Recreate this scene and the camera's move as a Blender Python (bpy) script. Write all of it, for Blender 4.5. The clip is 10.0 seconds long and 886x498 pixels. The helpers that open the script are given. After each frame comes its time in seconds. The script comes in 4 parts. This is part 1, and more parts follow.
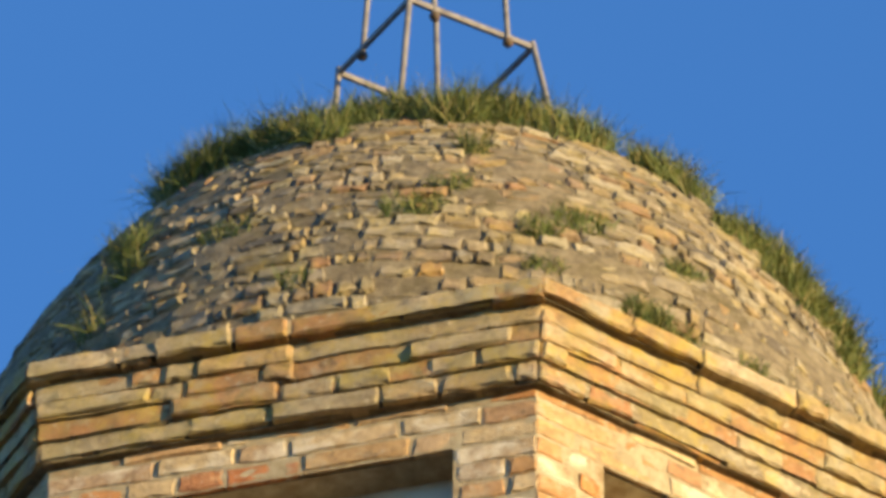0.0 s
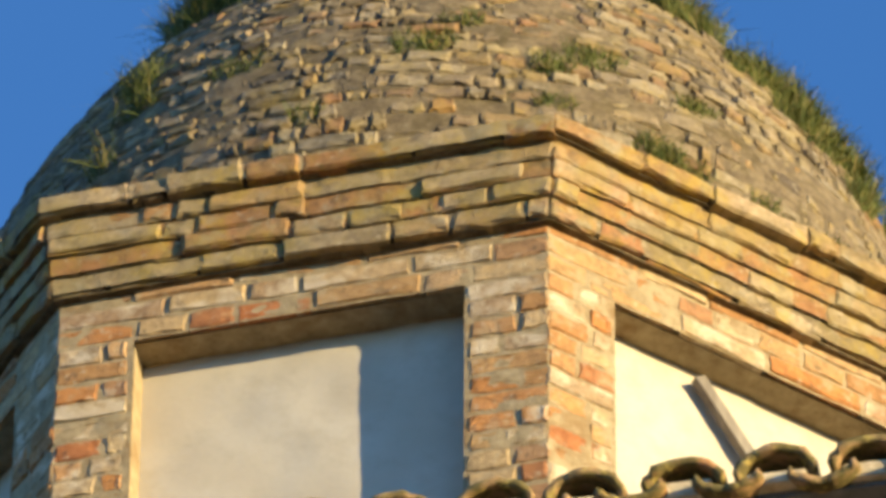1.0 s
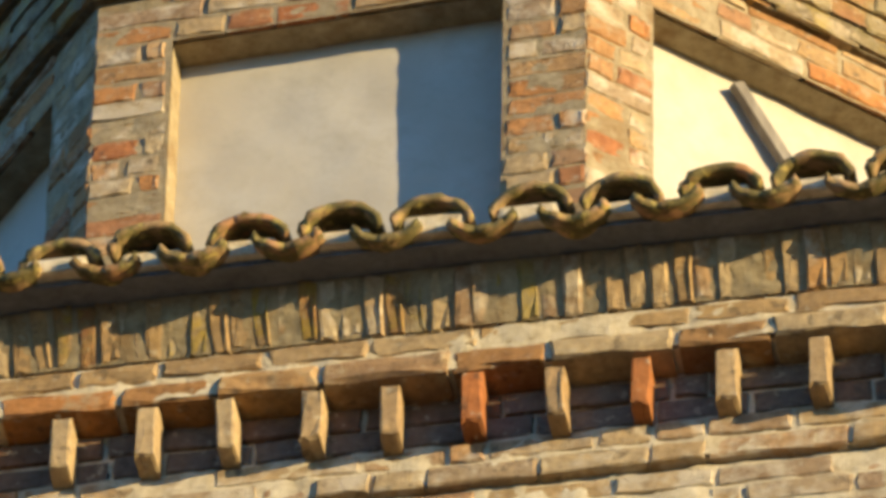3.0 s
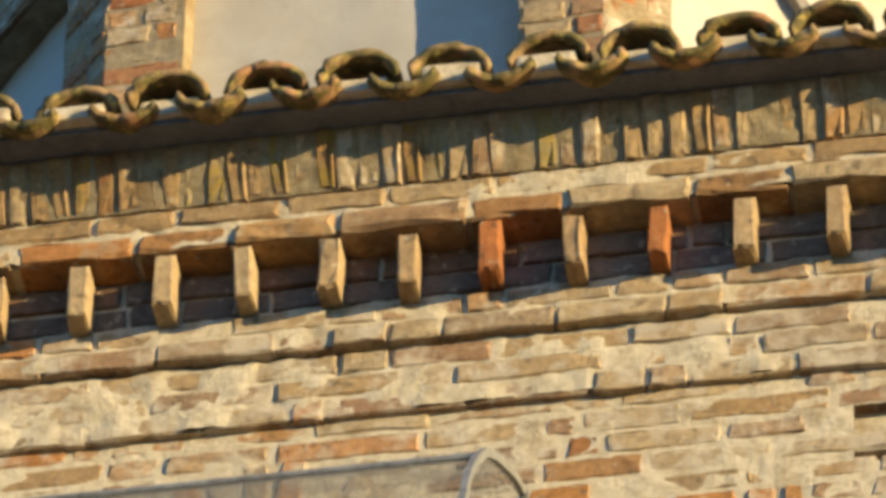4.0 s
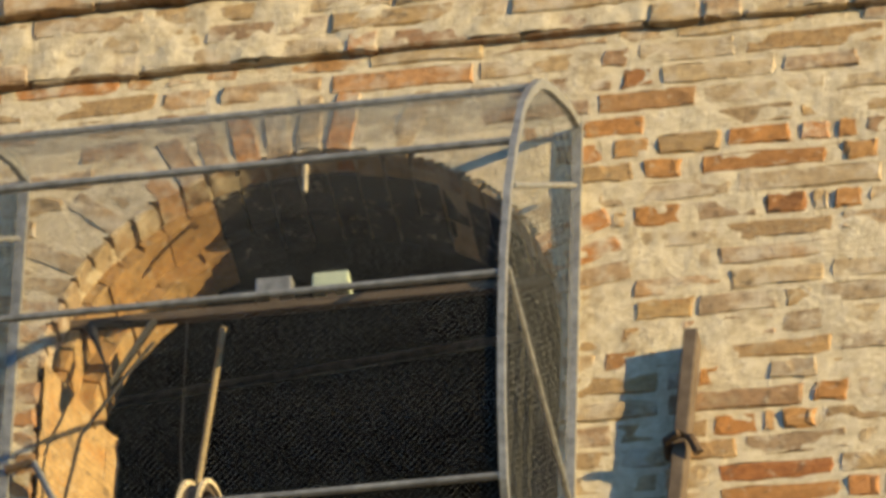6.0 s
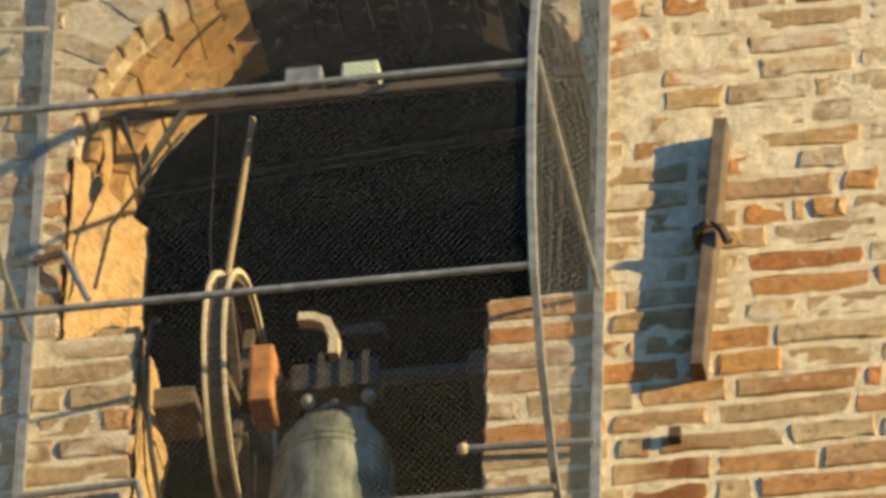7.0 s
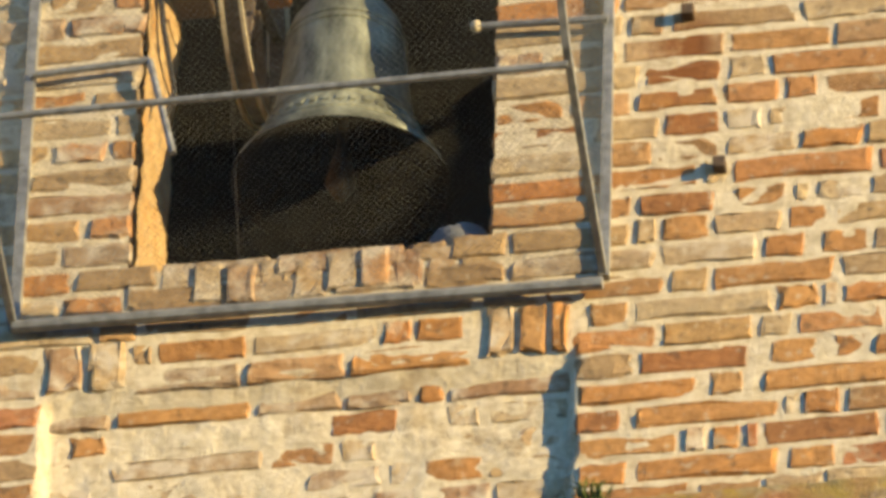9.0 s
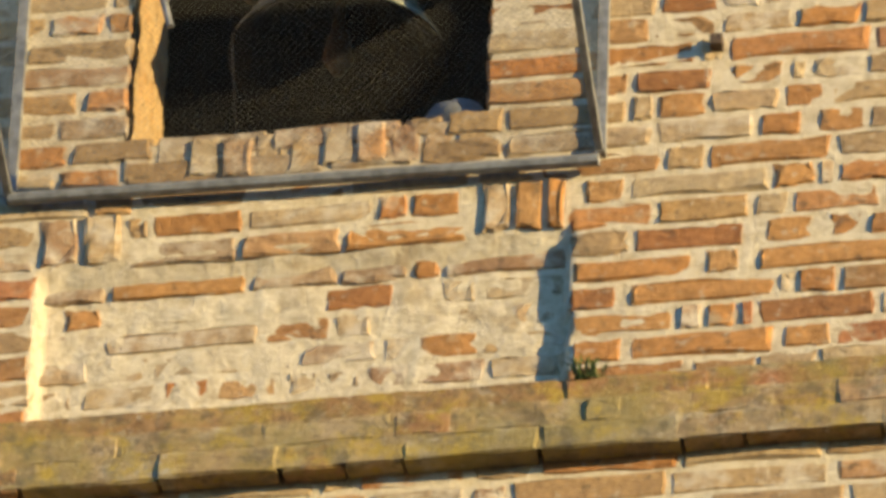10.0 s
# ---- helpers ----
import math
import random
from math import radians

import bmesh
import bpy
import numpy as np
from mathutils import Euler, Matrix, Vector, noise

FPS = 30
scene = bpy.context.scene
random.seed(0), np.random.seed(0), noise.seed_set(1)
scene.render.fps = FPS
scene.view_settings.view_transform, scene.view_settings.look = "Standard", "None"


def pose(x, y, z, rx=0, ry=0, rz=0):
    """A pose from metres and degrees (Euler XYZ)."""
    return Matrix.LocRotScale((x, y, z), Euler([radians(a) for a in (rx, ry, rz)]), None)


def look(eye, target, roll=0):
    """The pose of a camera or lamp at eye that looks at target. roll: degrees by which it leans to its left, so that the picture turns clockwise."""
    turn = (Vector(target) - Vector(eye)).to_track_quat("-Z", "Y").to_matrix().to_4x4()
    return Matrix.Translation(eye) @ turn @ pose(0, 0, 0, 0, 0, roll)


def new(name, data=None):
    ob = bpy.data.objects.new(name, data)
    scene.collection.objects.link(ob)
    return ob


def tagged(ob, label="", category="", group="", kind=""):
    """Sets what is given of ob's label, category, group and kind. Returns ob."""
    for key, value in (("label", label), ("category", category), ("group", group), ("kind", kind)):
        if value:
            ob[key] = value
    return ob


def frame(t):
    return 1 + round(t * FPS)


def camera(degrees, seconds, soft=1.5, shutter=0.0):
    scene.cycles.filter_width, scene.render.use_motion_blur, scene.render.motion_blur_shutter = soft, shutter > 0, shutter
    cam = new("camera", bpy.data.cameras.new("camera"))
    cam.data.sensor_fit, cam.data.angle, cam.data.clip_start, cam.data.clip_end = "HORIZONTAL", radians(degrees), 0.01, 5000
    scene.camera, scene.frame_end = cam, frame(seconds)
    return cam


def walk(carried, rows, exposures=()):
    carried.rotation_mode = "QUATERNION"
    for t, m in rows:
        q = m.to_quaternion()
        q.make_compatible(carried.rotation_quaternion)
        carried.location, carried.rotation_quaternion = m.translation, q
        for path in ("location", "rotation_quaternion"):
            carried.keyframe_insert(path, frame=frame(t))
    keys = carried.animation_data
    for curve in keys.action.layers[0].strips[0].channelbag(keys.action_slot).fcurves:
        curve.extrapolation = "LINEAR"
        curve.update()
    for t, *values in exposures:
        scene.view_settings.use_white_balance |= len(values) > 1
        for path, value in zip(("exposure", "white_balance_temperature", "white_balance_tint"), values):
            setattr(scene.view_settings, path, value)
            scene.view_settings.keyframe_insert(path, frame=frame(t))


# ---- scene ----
cam = camera(5.0, 10.0, soft=4.0)
EYE = (3.22, -16.44, 1.6)
# seconds, heading, elevation, roll: a long lens on the ground tilts down the tower
ROWS = [
    (0.0, 10.076, 47.742, 0.328),
    (0.5, 10.110, 47.279, 0.420),
    (1.0, 10.162, 46.817, 0.504),
    (1.5, 10.231, 46.379, 0.605),
    (2.0, 10.302, 45.960, 0.776),
    (2.5, 10.372, 45.547, 1.067),
    (4.0, 10.545, 44.279, 1.404),
    (4.5, 10.609, 43.804, 1.642),
    (5.0, 10.703, 43.296, 1.806),
    (5.5, 10.800, 42.755, 1.894),
    (7.0, 11.053, 40.995, 1.951),
    (7.5, 11.100, 40.385, 2.035),
    (8.0, 11.094, 39.788, 1.987),
    (8.5, 11.067, 39.193, 1.842),
    (9.0, 11.045, 38.609, 1.800),
    (9.5, 11.021, 38.172, 1.928),
    (10.0, 10.986, 37.908, 2.197),
]
walk(cam, [(t, pose(*EYE, 90 + pitch, 0, yaw) @ pose(0, 0, 0, 0, 0, roll)) for t, yaw, pitch, roll in ROWS], [(0.0, 1.18), (1.0, 1.02), (1.5, 0.92), (2.5, 0.82), (4.5, 0.84), (5.5, 0.72), (7.0, 0.91), (7.5, 1.0), (8.5, 1.1), (9.0, 1.08), (10.0, 0.92)])

# ---- light: a low sun from the right, clear sky ----
SUN_AZ, SUN_EL = 67.5, 7.5
to_sun = Vector((math.sin(radians(SUN_AZ)) * math.cos(radians(SUN_EL)), -math.cos(radians(SUN_AZ)) * math.cos(radians(SUN_EL)), math.sin(radians(SUN_EL))))
world = bpy.data.worlds.new("world")
scene.world = world
world.use_nodes = True
wn, wl = world.node_tree.nodes, world.node_tree.links
sky = wn.new("ShaderNodeTexSky")
sky.sky_type = "NISHITA"
sky.sun_disc = False
sky.sun_elevation = radians(SUN_EL)
sky.sun_rotation = math.atan2(to_sun.x, to_sun.y)
sky.air_density, sky.dust_density, sky.ozone_density = 0.9, 0.0, 5.0
wl.new(sky.outputs[0], wn["Background"].inputs[0])
wn["Background"].inputs[1].default_value = 0.20
sun = new("sun", bpy.data.lights.new("sun", "SUN"))
sun.data.energy, sun.data.angle, sun.data.color = 5.35, radians(0.5), (1.0, 0.765, 0.375)
sun.matrix_world = look(tuple(to_sun * 40), (0, 0, 0))


# ---- materials ----
class Mat:
    """A node material with short helpers."""

    def __init__(self, name, rough=0.9, metal=0.0):
        self.m = bpy.data.materials.new(name)
        self.m.use_nodes = True
        self.n, self.l = self.m.node_tree.nodes, self.m.node_tree.links
        self.b = self.n["Principled BSDF"]
        self.b.inputs["Roughness"].default_value, self.b.inputs["Metallic"].default_value = rough, metal
        self.b.inputs["Specular IOR Level"].default_value = 0.3
        self.pos = self.n.new("ShaderNodeNewGeometry").outputs["Position"]

    def noise(self, scale, detail=4.0, rough=0.6, stretch=None):
        t = self.n.new("ShaderNodeTexNoise")
        t.inputs["Scale"].default_value, t.inputs["Detail"].default_value, t.inputs["Roughness"].default_value = scale, detail, rough
        src = self.pos
        if stretch:
            mp = self.n.new("ShaderNodeMapping")
            mp.inputs["Scale"].default_value = stretch
            self.l.new(src, mp.inputs[0])
            src = mp.outputs[0]
        self.l.new(src, t.inputs["Vector"])
        return t.outputs["Fac"]

    def ramp(self, fac, stops, hard=False):
        r = self.n.new("ShaderNodeValToRGB")
        e = r.color_ramp.elements
        while len(e) < len(stops):
            e.new(0.5)
        for el, (p, c) in zip(e, stops):
            el.position, el.color = p, (*c, 1) if len(c) == 3 else c
        if hard:
            r.color_ramp.interpolation = "CONSTANT"
        self.l.new(fac, r.inputs[0])
        return r.outputs[0]

    def band(self, fac, lo, hi):
        r = self.n.new("ShaderNodeMapRange")
        r.inputs["From Min"].default_value, r.inputs["From Max"].default_value = lo, hi
        self.l.new(fac, r.inputs["Value"])
        return r.outputs[0]

    def math(self, op, a, b):
        r = self.n.new("ShaderNodeMath")
        r.operation = op
        for k, v in enumerate((a, b)):
            if isinstance(v, (int, float)):
                r.inputs[k].default_value = v
            else:
                self.l.new(v, r.inputs[k])
        return r.outputs[0]

    def mix(self, fac, a, b, blend="MIX"):
        x = self.n.new("ShaderNodeMix")
        x.data_type, x.blend_type = "RGBA", blend
        for k, v in ((0, fac), (6, a), (7, b)):
            if isinstance(v, (int, float)):
                x.inputs[k].default_value = v
            elif isinstance(v, tuple):
                x.inputs[k].default_value = (*v, 1)
            else:
                self.l.new(v, x.inputs[k])
        return x.outputs[2]

    def piece(self):
        """A random number for each piece, for single objects and for islands alike."""
        o = self.n.new("ShaderNodeObjectInfo").outputs["Random"]
        g = self.n.new("ShaderNodeNewGeometry").outputs["Random Per Island"]
        return self.math("FRACT", self.math("ADD", o, g), 0.0)

    def colour(self, c):
        if isinstance(c, tuple):
            self.b.inputs["Base Color"].default_value = (*c, 1)
        else:
            self.l.new(c, self.b.inputs["Base Color"])
        return self

    def bump(self, fac, strength=0.5, dist=0.01):
        b = self.n.new("ShaderNodeBump")
        b.inputs["Strength"].default_value, b.inputs["Distance"].default_value = strength, dist
        self.l.new(fac, b.inputs["Height"])
        self.l.new(b.outputs[0], self.b.inputs["Normal"])
        return self


def rust_run(m):
    """The rusty run below the iron peg in the wall."""
    s = m.n.new("ShaderNodeSeparateXYZ")
    m.l.new(m.pos, s.inputs[0])
    dx = m.math("ABSOLUTE", m.math("SUBTRACT", s.outputs[0], 0.53), 0.0)
    side = m.math("SUBTRACT", 1.0, m.band(dx, 0.03, 0.10))
    fall = m.math("MULTIPLY", m.band(s.outputs[2], 15.18, 15.40), m.math("SUBTRACT", 1.0, m.band(s.outputs[2], 15.50, 15.57)))
    return m.math("MULTIPLY", m.math("MULTIPLY", side, fall), m.band(m.noise(14, 5, 0.7), 0.28, 0.5))


def brick_material(name, stops, smear, smear_colour=(0.40, 0.31, 0.19), lichen=0.0, rust=False):
    m = Mat(name, 0.92)
    base = m.ramp(m.piece(), stops)
    grain = m.noise(45, 6, 0.7)
    base = m.mix(0.75, base, m.ramp(grain, [(0.25, (0.45, 0.42, 0.40)), (0.55, (1, 1, 1)), (0.8, (1.25, 1.22, 1.15))]), "MULTIPLY")
    base = m.mix(0.8, base, m.ramp(m.noise(15, 5, 0.7), [(0.32, (0.74, 0.70, 0.66)), (0.5, (1, 1, 1)), (0.68, (1.2, 1.17, 1.08))]), "MULTIPLY")
    base = m.mix(m.math("MULTIPLY", m.band(m.noise(26, 3, 0.5), 0.61, 0.68), 0.55), base, (0.09, 0.07, 0.05))
    base = m.mix(m.math("MULTIPLY", m.band(m.noise(37, 3, 0.55), 0.61, 0.68), 0.5), base, (0.50, 0.43, 0.31))
    blot = m.noise(11, 5, 0.65)
    base = m.mix(m.band(blot, smear, smear + 0.16), base, smear_colour)
    if lichen:
        base = m.mix(m.math("MULTIPLY", m.band(m.noise(6, 6, 0.72), 0.44, 0.60), lichen), base, (0.27, 0.21, 0.07))
        base = m.mix(m.math("MULTIPLY", m.band(m.noise(10, 6, 0.75), 0.51, 0.63), lichen), base, (0.40, 0.28, 0.04))
        base = m.mix(m.math("MULTIPLY", m.band(m.noise(17, 5, 0.7), 0.52, 0.64), 0.8 * lichen), base, (0.10, 0.085, 0.06))
    if rust:
        base = m.mix(rust_run(m), base, (0.20, 0.075, 0.022))
    m.colour(base)
    return m.bump(m.noise(55, 6, 0.75), 0.8, 0.008).m


TAN, PALE, ORANGE, RED, BROWN, GREY = (0.42, 0.28, 0.135), (0.46, 0.345, 0.20), (0.46, 0.20, 0.065), (0.39, 0.14, 0.05), (0.31, 0.18, 0.08), (0.33, 0.25, 0.145)
M_BRICK = brick_material("weathered brick", [(0.0, TAN), (0.14, ORANGE), (0.26, PALE), (0.40, TAN), (0.52, (0.362, 0.185, 0.073)), (0.64, BROWN), (0.76, ORANGE), (0.86, GREY), (0.94, RED), (1.0, PALE)], 0.56, rust=True)
M_PALE = brick_material("lime-washed brick", [(0.0, TAN), (0.2, PALE), (0.45, (0.354, 0.254, 0.154)), (0.62, (0.323, 0.185, 0.1)), (0.8, PALE), (0.93, ORANGE), (1.0, TAN)], 0.46, (0.54, 0.455, 0.335), rust=True)
M_LICHEN = brick_material("lichened brick", [(0.0, TAN), (0.2, (0.25, 0.20, 0.12)), (0.4, PALE), (0.6, GREY), (0.8, BROWN), (0.93, (0.33, 0.15, 0.07)), (1.0, PALE)], 0.53, (0.40, 0.34, 0.24), 0.72)
M_RAGGED = brick_material("weathered cornice brick", [(0.0, TAN), (0.18, (0.23, 0.18, 0.11)), (0.36, (0.40, 0.31, 0.19)), (0.55, GREY), (0.75, BROWN), (0.9, (0.34, 0.16, 0.07)), (1.0, (0.42, 0.34, 0.22))], 0.52, (0.33, 0.28, 0.19), 0.5)
M_STONE = brick_material("dome stone", [(0.0, (0.238, 0.181, 0.108)), (0.12, (0.087, 0.072, 0.058)), (0.25, (0.318, 0.267, 0.187)), (0.4, (0.181, 0.151, 0.108)), (0.52, (0.260, 0.138, 0.065)), (0.64, (0.217, 0.187, 0.144)), (0.76, (0.289, 0.224, 0.144)), (0.88, (0.138, 0.115, 0.087)), (1.0, (0.246, 0.166, 0.094))], 0.60, (0.195, 0.166, 0.120), 0.28)
# grey brick whose colour holds the shade of the dentil recess
M_SHADY = brick_material("shade-grey brick", [(0.0, (0.16, 0.12, 0.09)), (0.5, (0.21, 0.16, 0.12)), (0.8, (0.18, 0.10, 0.06)), (1.0, (0.24, 0.19, 0.14))], 0.66)
# near-black brick that paints the shade inside the opening
M_SHADE_BRICK = brick_material("shade-black brick", [(0.0, (0.014, 0.0125, 0.011)), (0.6, (0.02, 0.017, 0.014)), (1.0, (0.027, 0.022, 0.017))], 0.8, (0.03, 0.026, 0.021))
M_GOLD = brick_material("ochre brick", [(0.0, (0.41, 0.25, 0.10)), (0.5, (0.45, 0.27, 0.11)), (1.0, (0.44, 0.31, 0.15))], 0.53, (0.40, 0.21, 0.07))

M_TERRA = brick_material("orange brick", [(0.0, ORANGE), (1.0, (0.339, 0.115, 0.039))], 0.72)
M_ORANGE_BRICK = brick_material("bright orange brick", [(0.0, (0.43, 0.195, 0.06)), (0.35, (0.46, 0.24, 0.085)), (0.7, (0.37, 0.175, 0.06)), (1.0, (0.45, 0.26, 0.105))], 0.58, rust=True)
M_RED_BRICK = brick_material("red-brown brick", [(0.0, (0.36, 0.145, 0.05)), (0.5, (0.30, 0.14, 0.055)), (1.0, (0.39, 0.165, 0.055))], 0.62, rust=True)
M_SAND = brick_material("sandy brick", [(0.0, TAN), (0.5, (0.339, 0.223, 0.115)), (1.0, PALE)], 0.6, rust=True)
mm = Mat("lime mortar", 0.95)
mm.colour(mm.mix(mm.band(mm.noise(9, 5, 0.65), 0.54, 0.70), mm.ramp(mm.noise(30, 6, 0.7), [(0.3, (0.41, 0.325, 0.205)), (0.5, (0.575, 0.485, 0.335)), (0.75, (0.70, 0.615, 0.46))]), (0.36, 0.27, 0.16)))
M_MORTAR = mm.bump(mm.noise(60, 6, 0.7), 0.7, 0.008).m
mq = Mat("dirty mortar", 0.95)
mq.colour(mq.mix(mq.band(mq.noise(8, 5, 0.65), 0.50, 0.66), mq.ramp(mq.noise(26, 6, 0.7), [(0.3, (0.068, 0.053, 0.034)), (0.55, (0.173, 0.133, 0.081)), (0.75, (0.254, 0.208, 0.133))]), (0.086, 0.067, 0.029)))
M_DIRTY = mq.bump(mq.noise(50, 6, 0.7), 0.8, 0.01).m
mq = Mat("weathered mortar", 0.95)
mq.colour(mq.mix(mq.band(mq.noise(9, 5, 0.65), 0.52, 0.68), mq.ramp(mq.noise(28, 6, 0.7), [(0.3, (0.216, 0.162, 0.092)), (0.55, (0.347, 0.277, 0.169)), (0.75, (0.447, 0.37, 0.246))]), (0.231, 0.154, 0.077)))
M_WARM = mq.bump(mq.noise(55, 6, 0.7), 0.7, 0.008).m
mq = Mat("grey cement", 0.95)
mq.colour(mq.ramp(mq.noise(18, 6, 0.7), [(0.3, (0.11, 0.115, 0.125)), (0.6, (0.19, 0.195, 0.205)), (0.8, (0.27, 0.27, 0.265))]))
M_CEMENT = mq.bump(mq.noise(50, 6, 0.7), 0.8, 0.008).m
mp_ = Mat("old plaster", 0.9)
mp_.colour(mp_.mix(mp_.band(mp_.noise(3.5, 5, 0.6), 0.5, 0.75), mp_.ramp(mp_.noise(14, 6, 0.65), [(0.3, (0.44, 0.395, 0.32)), (0.6, (0.51, 0.47, 0.40)), (0.8, (0.54, 0.505, 0.445))]), (0.43, 0.375, 0.295)))
M_PLASTER = mp_.bump(mp_.noise(40, 5, 0.6), 0.25, 0.004).m
mt = Mat("terracotta tile", 0.9)
c = mt.ramp(mt.piece(), [(0.0, (0.38, 0.19, 0.09)), (0.5, (0.42, 0.26, 0.13)), (1.0, (0.34, 0.22, 0.12))])
c = mt.mix(mt.band(mt.noise(16, 5, 0.65), 0.38, 0.54), c, (0.13, 0.105, 0.04))
c = mt.mix(mt.band(mt.noise(38, 4, 0.6), 0.56, 0.68), c, (0.40, 0.31, 0.09))
M_TILE = mt.colour(c).bump(mt.noise(80, 5, 0.7), 0.5, 0.005).m
mg = Mat("galvanised steel", 0.55, 0.35)
mg.colour(mg.ramp(mg.noise(30, 5, 0.6), [(0.3, (0.15, 0.15, 0.15)), (0.6, (0.29, 0.29, 0.28)), (0.8, (0.38, 0.38, 0.36))]))
M_STEEL = mg.bump(mg.noise(120, 3, 0.6), 0.2, 0.002).m
mx = Mat("bright wire", 0.5)
mx.colour(mx.ramp(mx.noise(20, 3, 0.6), [(0.3, (0.16, 0.16, 0.15)), (0.7, (0.25, 0.25, 0.235))]))
M_WIRE = mx.m
mr = Mat("rusty iron", 0.8, 0.3)
mr.colour(mr.ramp(mr.noise(35, 6, 0.7), [(0.3, (0.05, 0.04, 0.035)), (0.55, (0.11, 0.075, 0.05)), (0.75, (0.22, 0.12, 0.06))]))
M_IRON = mr.bump(mr.noise(90, 4, 0.7), 0.4, 0.003).m
mb = Mat("verdigris bronze", 0.6, 0.35)
mb.colour(mb.mix(mb.band(mb.noise(11, 6, 0.68, (1, 1, 0.3)), 0.42, 0.64), (0.10, 0.105, 0.08), (0.37, 0.38, 0.28)))
M_BRONZE = mb.bump(mb.noise(50, 4, 0.6), 0.3, 0.003).m
mw = Mat("old timber", 0.85)
mw.colour(mw.ramp(mw.noise(12, 6, 0.65, (1, 1, 8)), [(0.3, (0.05, 0.035, 0.025)), (0.6, (0.11, 0.08, 0.055)), (0.8, (0.17, 0.13, 0.09))]))
M_WOOD = mw.bump(mw.noise(60, 4, 0.6, (1, 1, 6)), 0.4, 0.003).m
mo = Mat("orange painted timber", 0.8)
mo.colour(mo.ramp(mo.noise(20, 6, 0.65), [(0.3, (0.20, 0.08, 0.03)), (0.6, (0.45, 0.20, 0.07)), (0.8, (0.5, 0.28, 0.12))]))
M_ORANGE = mo.bump(mo.noise(60, 4, 0.6), 0.3, 0.003).m
mk = Mat("pale worn timber", 0.8)
mk.colour(mk.ramp(mk.noise(30, 5, 0.6), [(0.3, (0.40, 0.32, 0.2)), (0.7, (0.62, 0.54, 0.38))]))
M_RIM = mk.m
mk = Mat("hemp rope", 0.95)
mk.colour(mk.ramp(mk.noise(120, 4, 0.6), [(0.3, (0.20, 0.15, 0.08)), (0.7, (0.36, 0.28, 0.16))]))
M_ROPE = mk.m
mk = Mat("pale green enamel", 0.5)
mk.colour(mk.ramp(mk.noise(25, 4, 0.6), [(0.3, (0.36, 0.42, 0.30)), (0.7, (0.50, 0.55, 0.42))]))
M_LAMP = mk.m
mk = Mat("brown iron", 0.75, 0.2)
mk.colour(mk.ramp(mk.noise(28, 5, 0.65), [(0.3, (0.09, 0.065, 0.045)), (0.7, (0.17, 0.13, 0.095))]))
M_BAR = mk.bump(mk.noise(80, 4, 0.6), 0.3, 0.003).m
mk = Mat("grey board", 0.85)
mk.colour(mk.ramp(mk.noise(25, 5, 0.6, (1, 1, 0.2)), [(0.3, (0.14, 0.12, 0.10)), (0.7, (0.27, 0.24, 0.20))]))
M_GREYWOOD = mk.m
mk = Mat("grey rusted iron", 0.7, 0.2)
mk.colour(mk.ramp(mk.noise(30, 5, 0.65), [(0.3, (0.10, 0.085, 0.075)), (0.55, (0.20, 0.18, 0.165)), (0.8, (0.27, 0.20, 0.15))]))
M_GREYIRON = mk.bump(mk.noise(90, 4, 0.7), 0.3, 0.002).m
mk = Mat("black cable", 0.6)
mk.colour(mk.ramp(mk.noise(40, 4, 0.6), [(0.3, (0.012, 0.012, 0.012)), (0.7, (0.03, 0.027, 0.024))]))
M_CABLE = mk.m
mk = Mat("dark iron", 0.65, 0.3)
mk.colour(mk.ramp(mk.noise(45, 5, 0.65), [(0.35, (0.03, 0.028, 0.028)), (0.6, (0.06, 0.05, 0.045)), (0.75, (0.16, 0.08, 0.04))]))
M_DARK_IRON = mk.bump(mk.noise(90, 4, 0.7), 0.4, 0.003).m
# interior darkness is put into this near-black base colour
mi = Mat("shade-dark interior", 0.95)
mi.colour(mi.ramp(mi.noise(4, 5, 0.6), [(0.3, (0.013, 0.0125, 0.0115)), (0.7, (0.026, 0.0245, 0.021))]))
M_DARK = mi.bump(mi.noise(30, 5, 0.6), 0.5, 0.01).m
mgr = Mat("grass", 0.7)
mgr.colour(mgr.ramp(mgr.piece(), [(0.0, (0.04, 0.06, 0.012)), (0.45, (0.085, 0.115, 0.02)), (0.8, (0.16, 0.155, 0.035)), (1.0, (0.30, 0.24, 0.10))]))
M_GRASS = mgr.m
mgd = Mat("ground paving", 0.95)
mgd.colour(mgd.ramp(mgd.noise(0.6, 6, 0.6), [(0.3, (0.05, 0.05, 0.04)), (0.7, (0.09, 0.085, 0.07))]))
M_GROUND = mgd.bump(mgd.noise(12, 5, 0.6), 0.5, 0.02).m


# ---- builders ----
rng = random.Random(7)


def mesh_of(bm, name, mat, smooth=False):
    me = bpy.data.meshes.new(name)
    bmesh.ops.recalc_face_normals(bm, faces=bm.faces)
    bm.to_mesh(me)
    bm.free()
    me.materials.append(mat)
    if smooth:
        me.polygons.foreach_set("use_smooth", [True] * len(me.polygons))
    return me


def part(name, bm, material, parent=None, label="", smooth=False):
    ob = new(name, mesh_of(bm, name, material, smooth))
    if parent:
        ob.parent = parent
    return tagged(ob, label)


def thing(name, label, category, group="", kind=""):
    return tagged(new(name), label, category, group, kind)


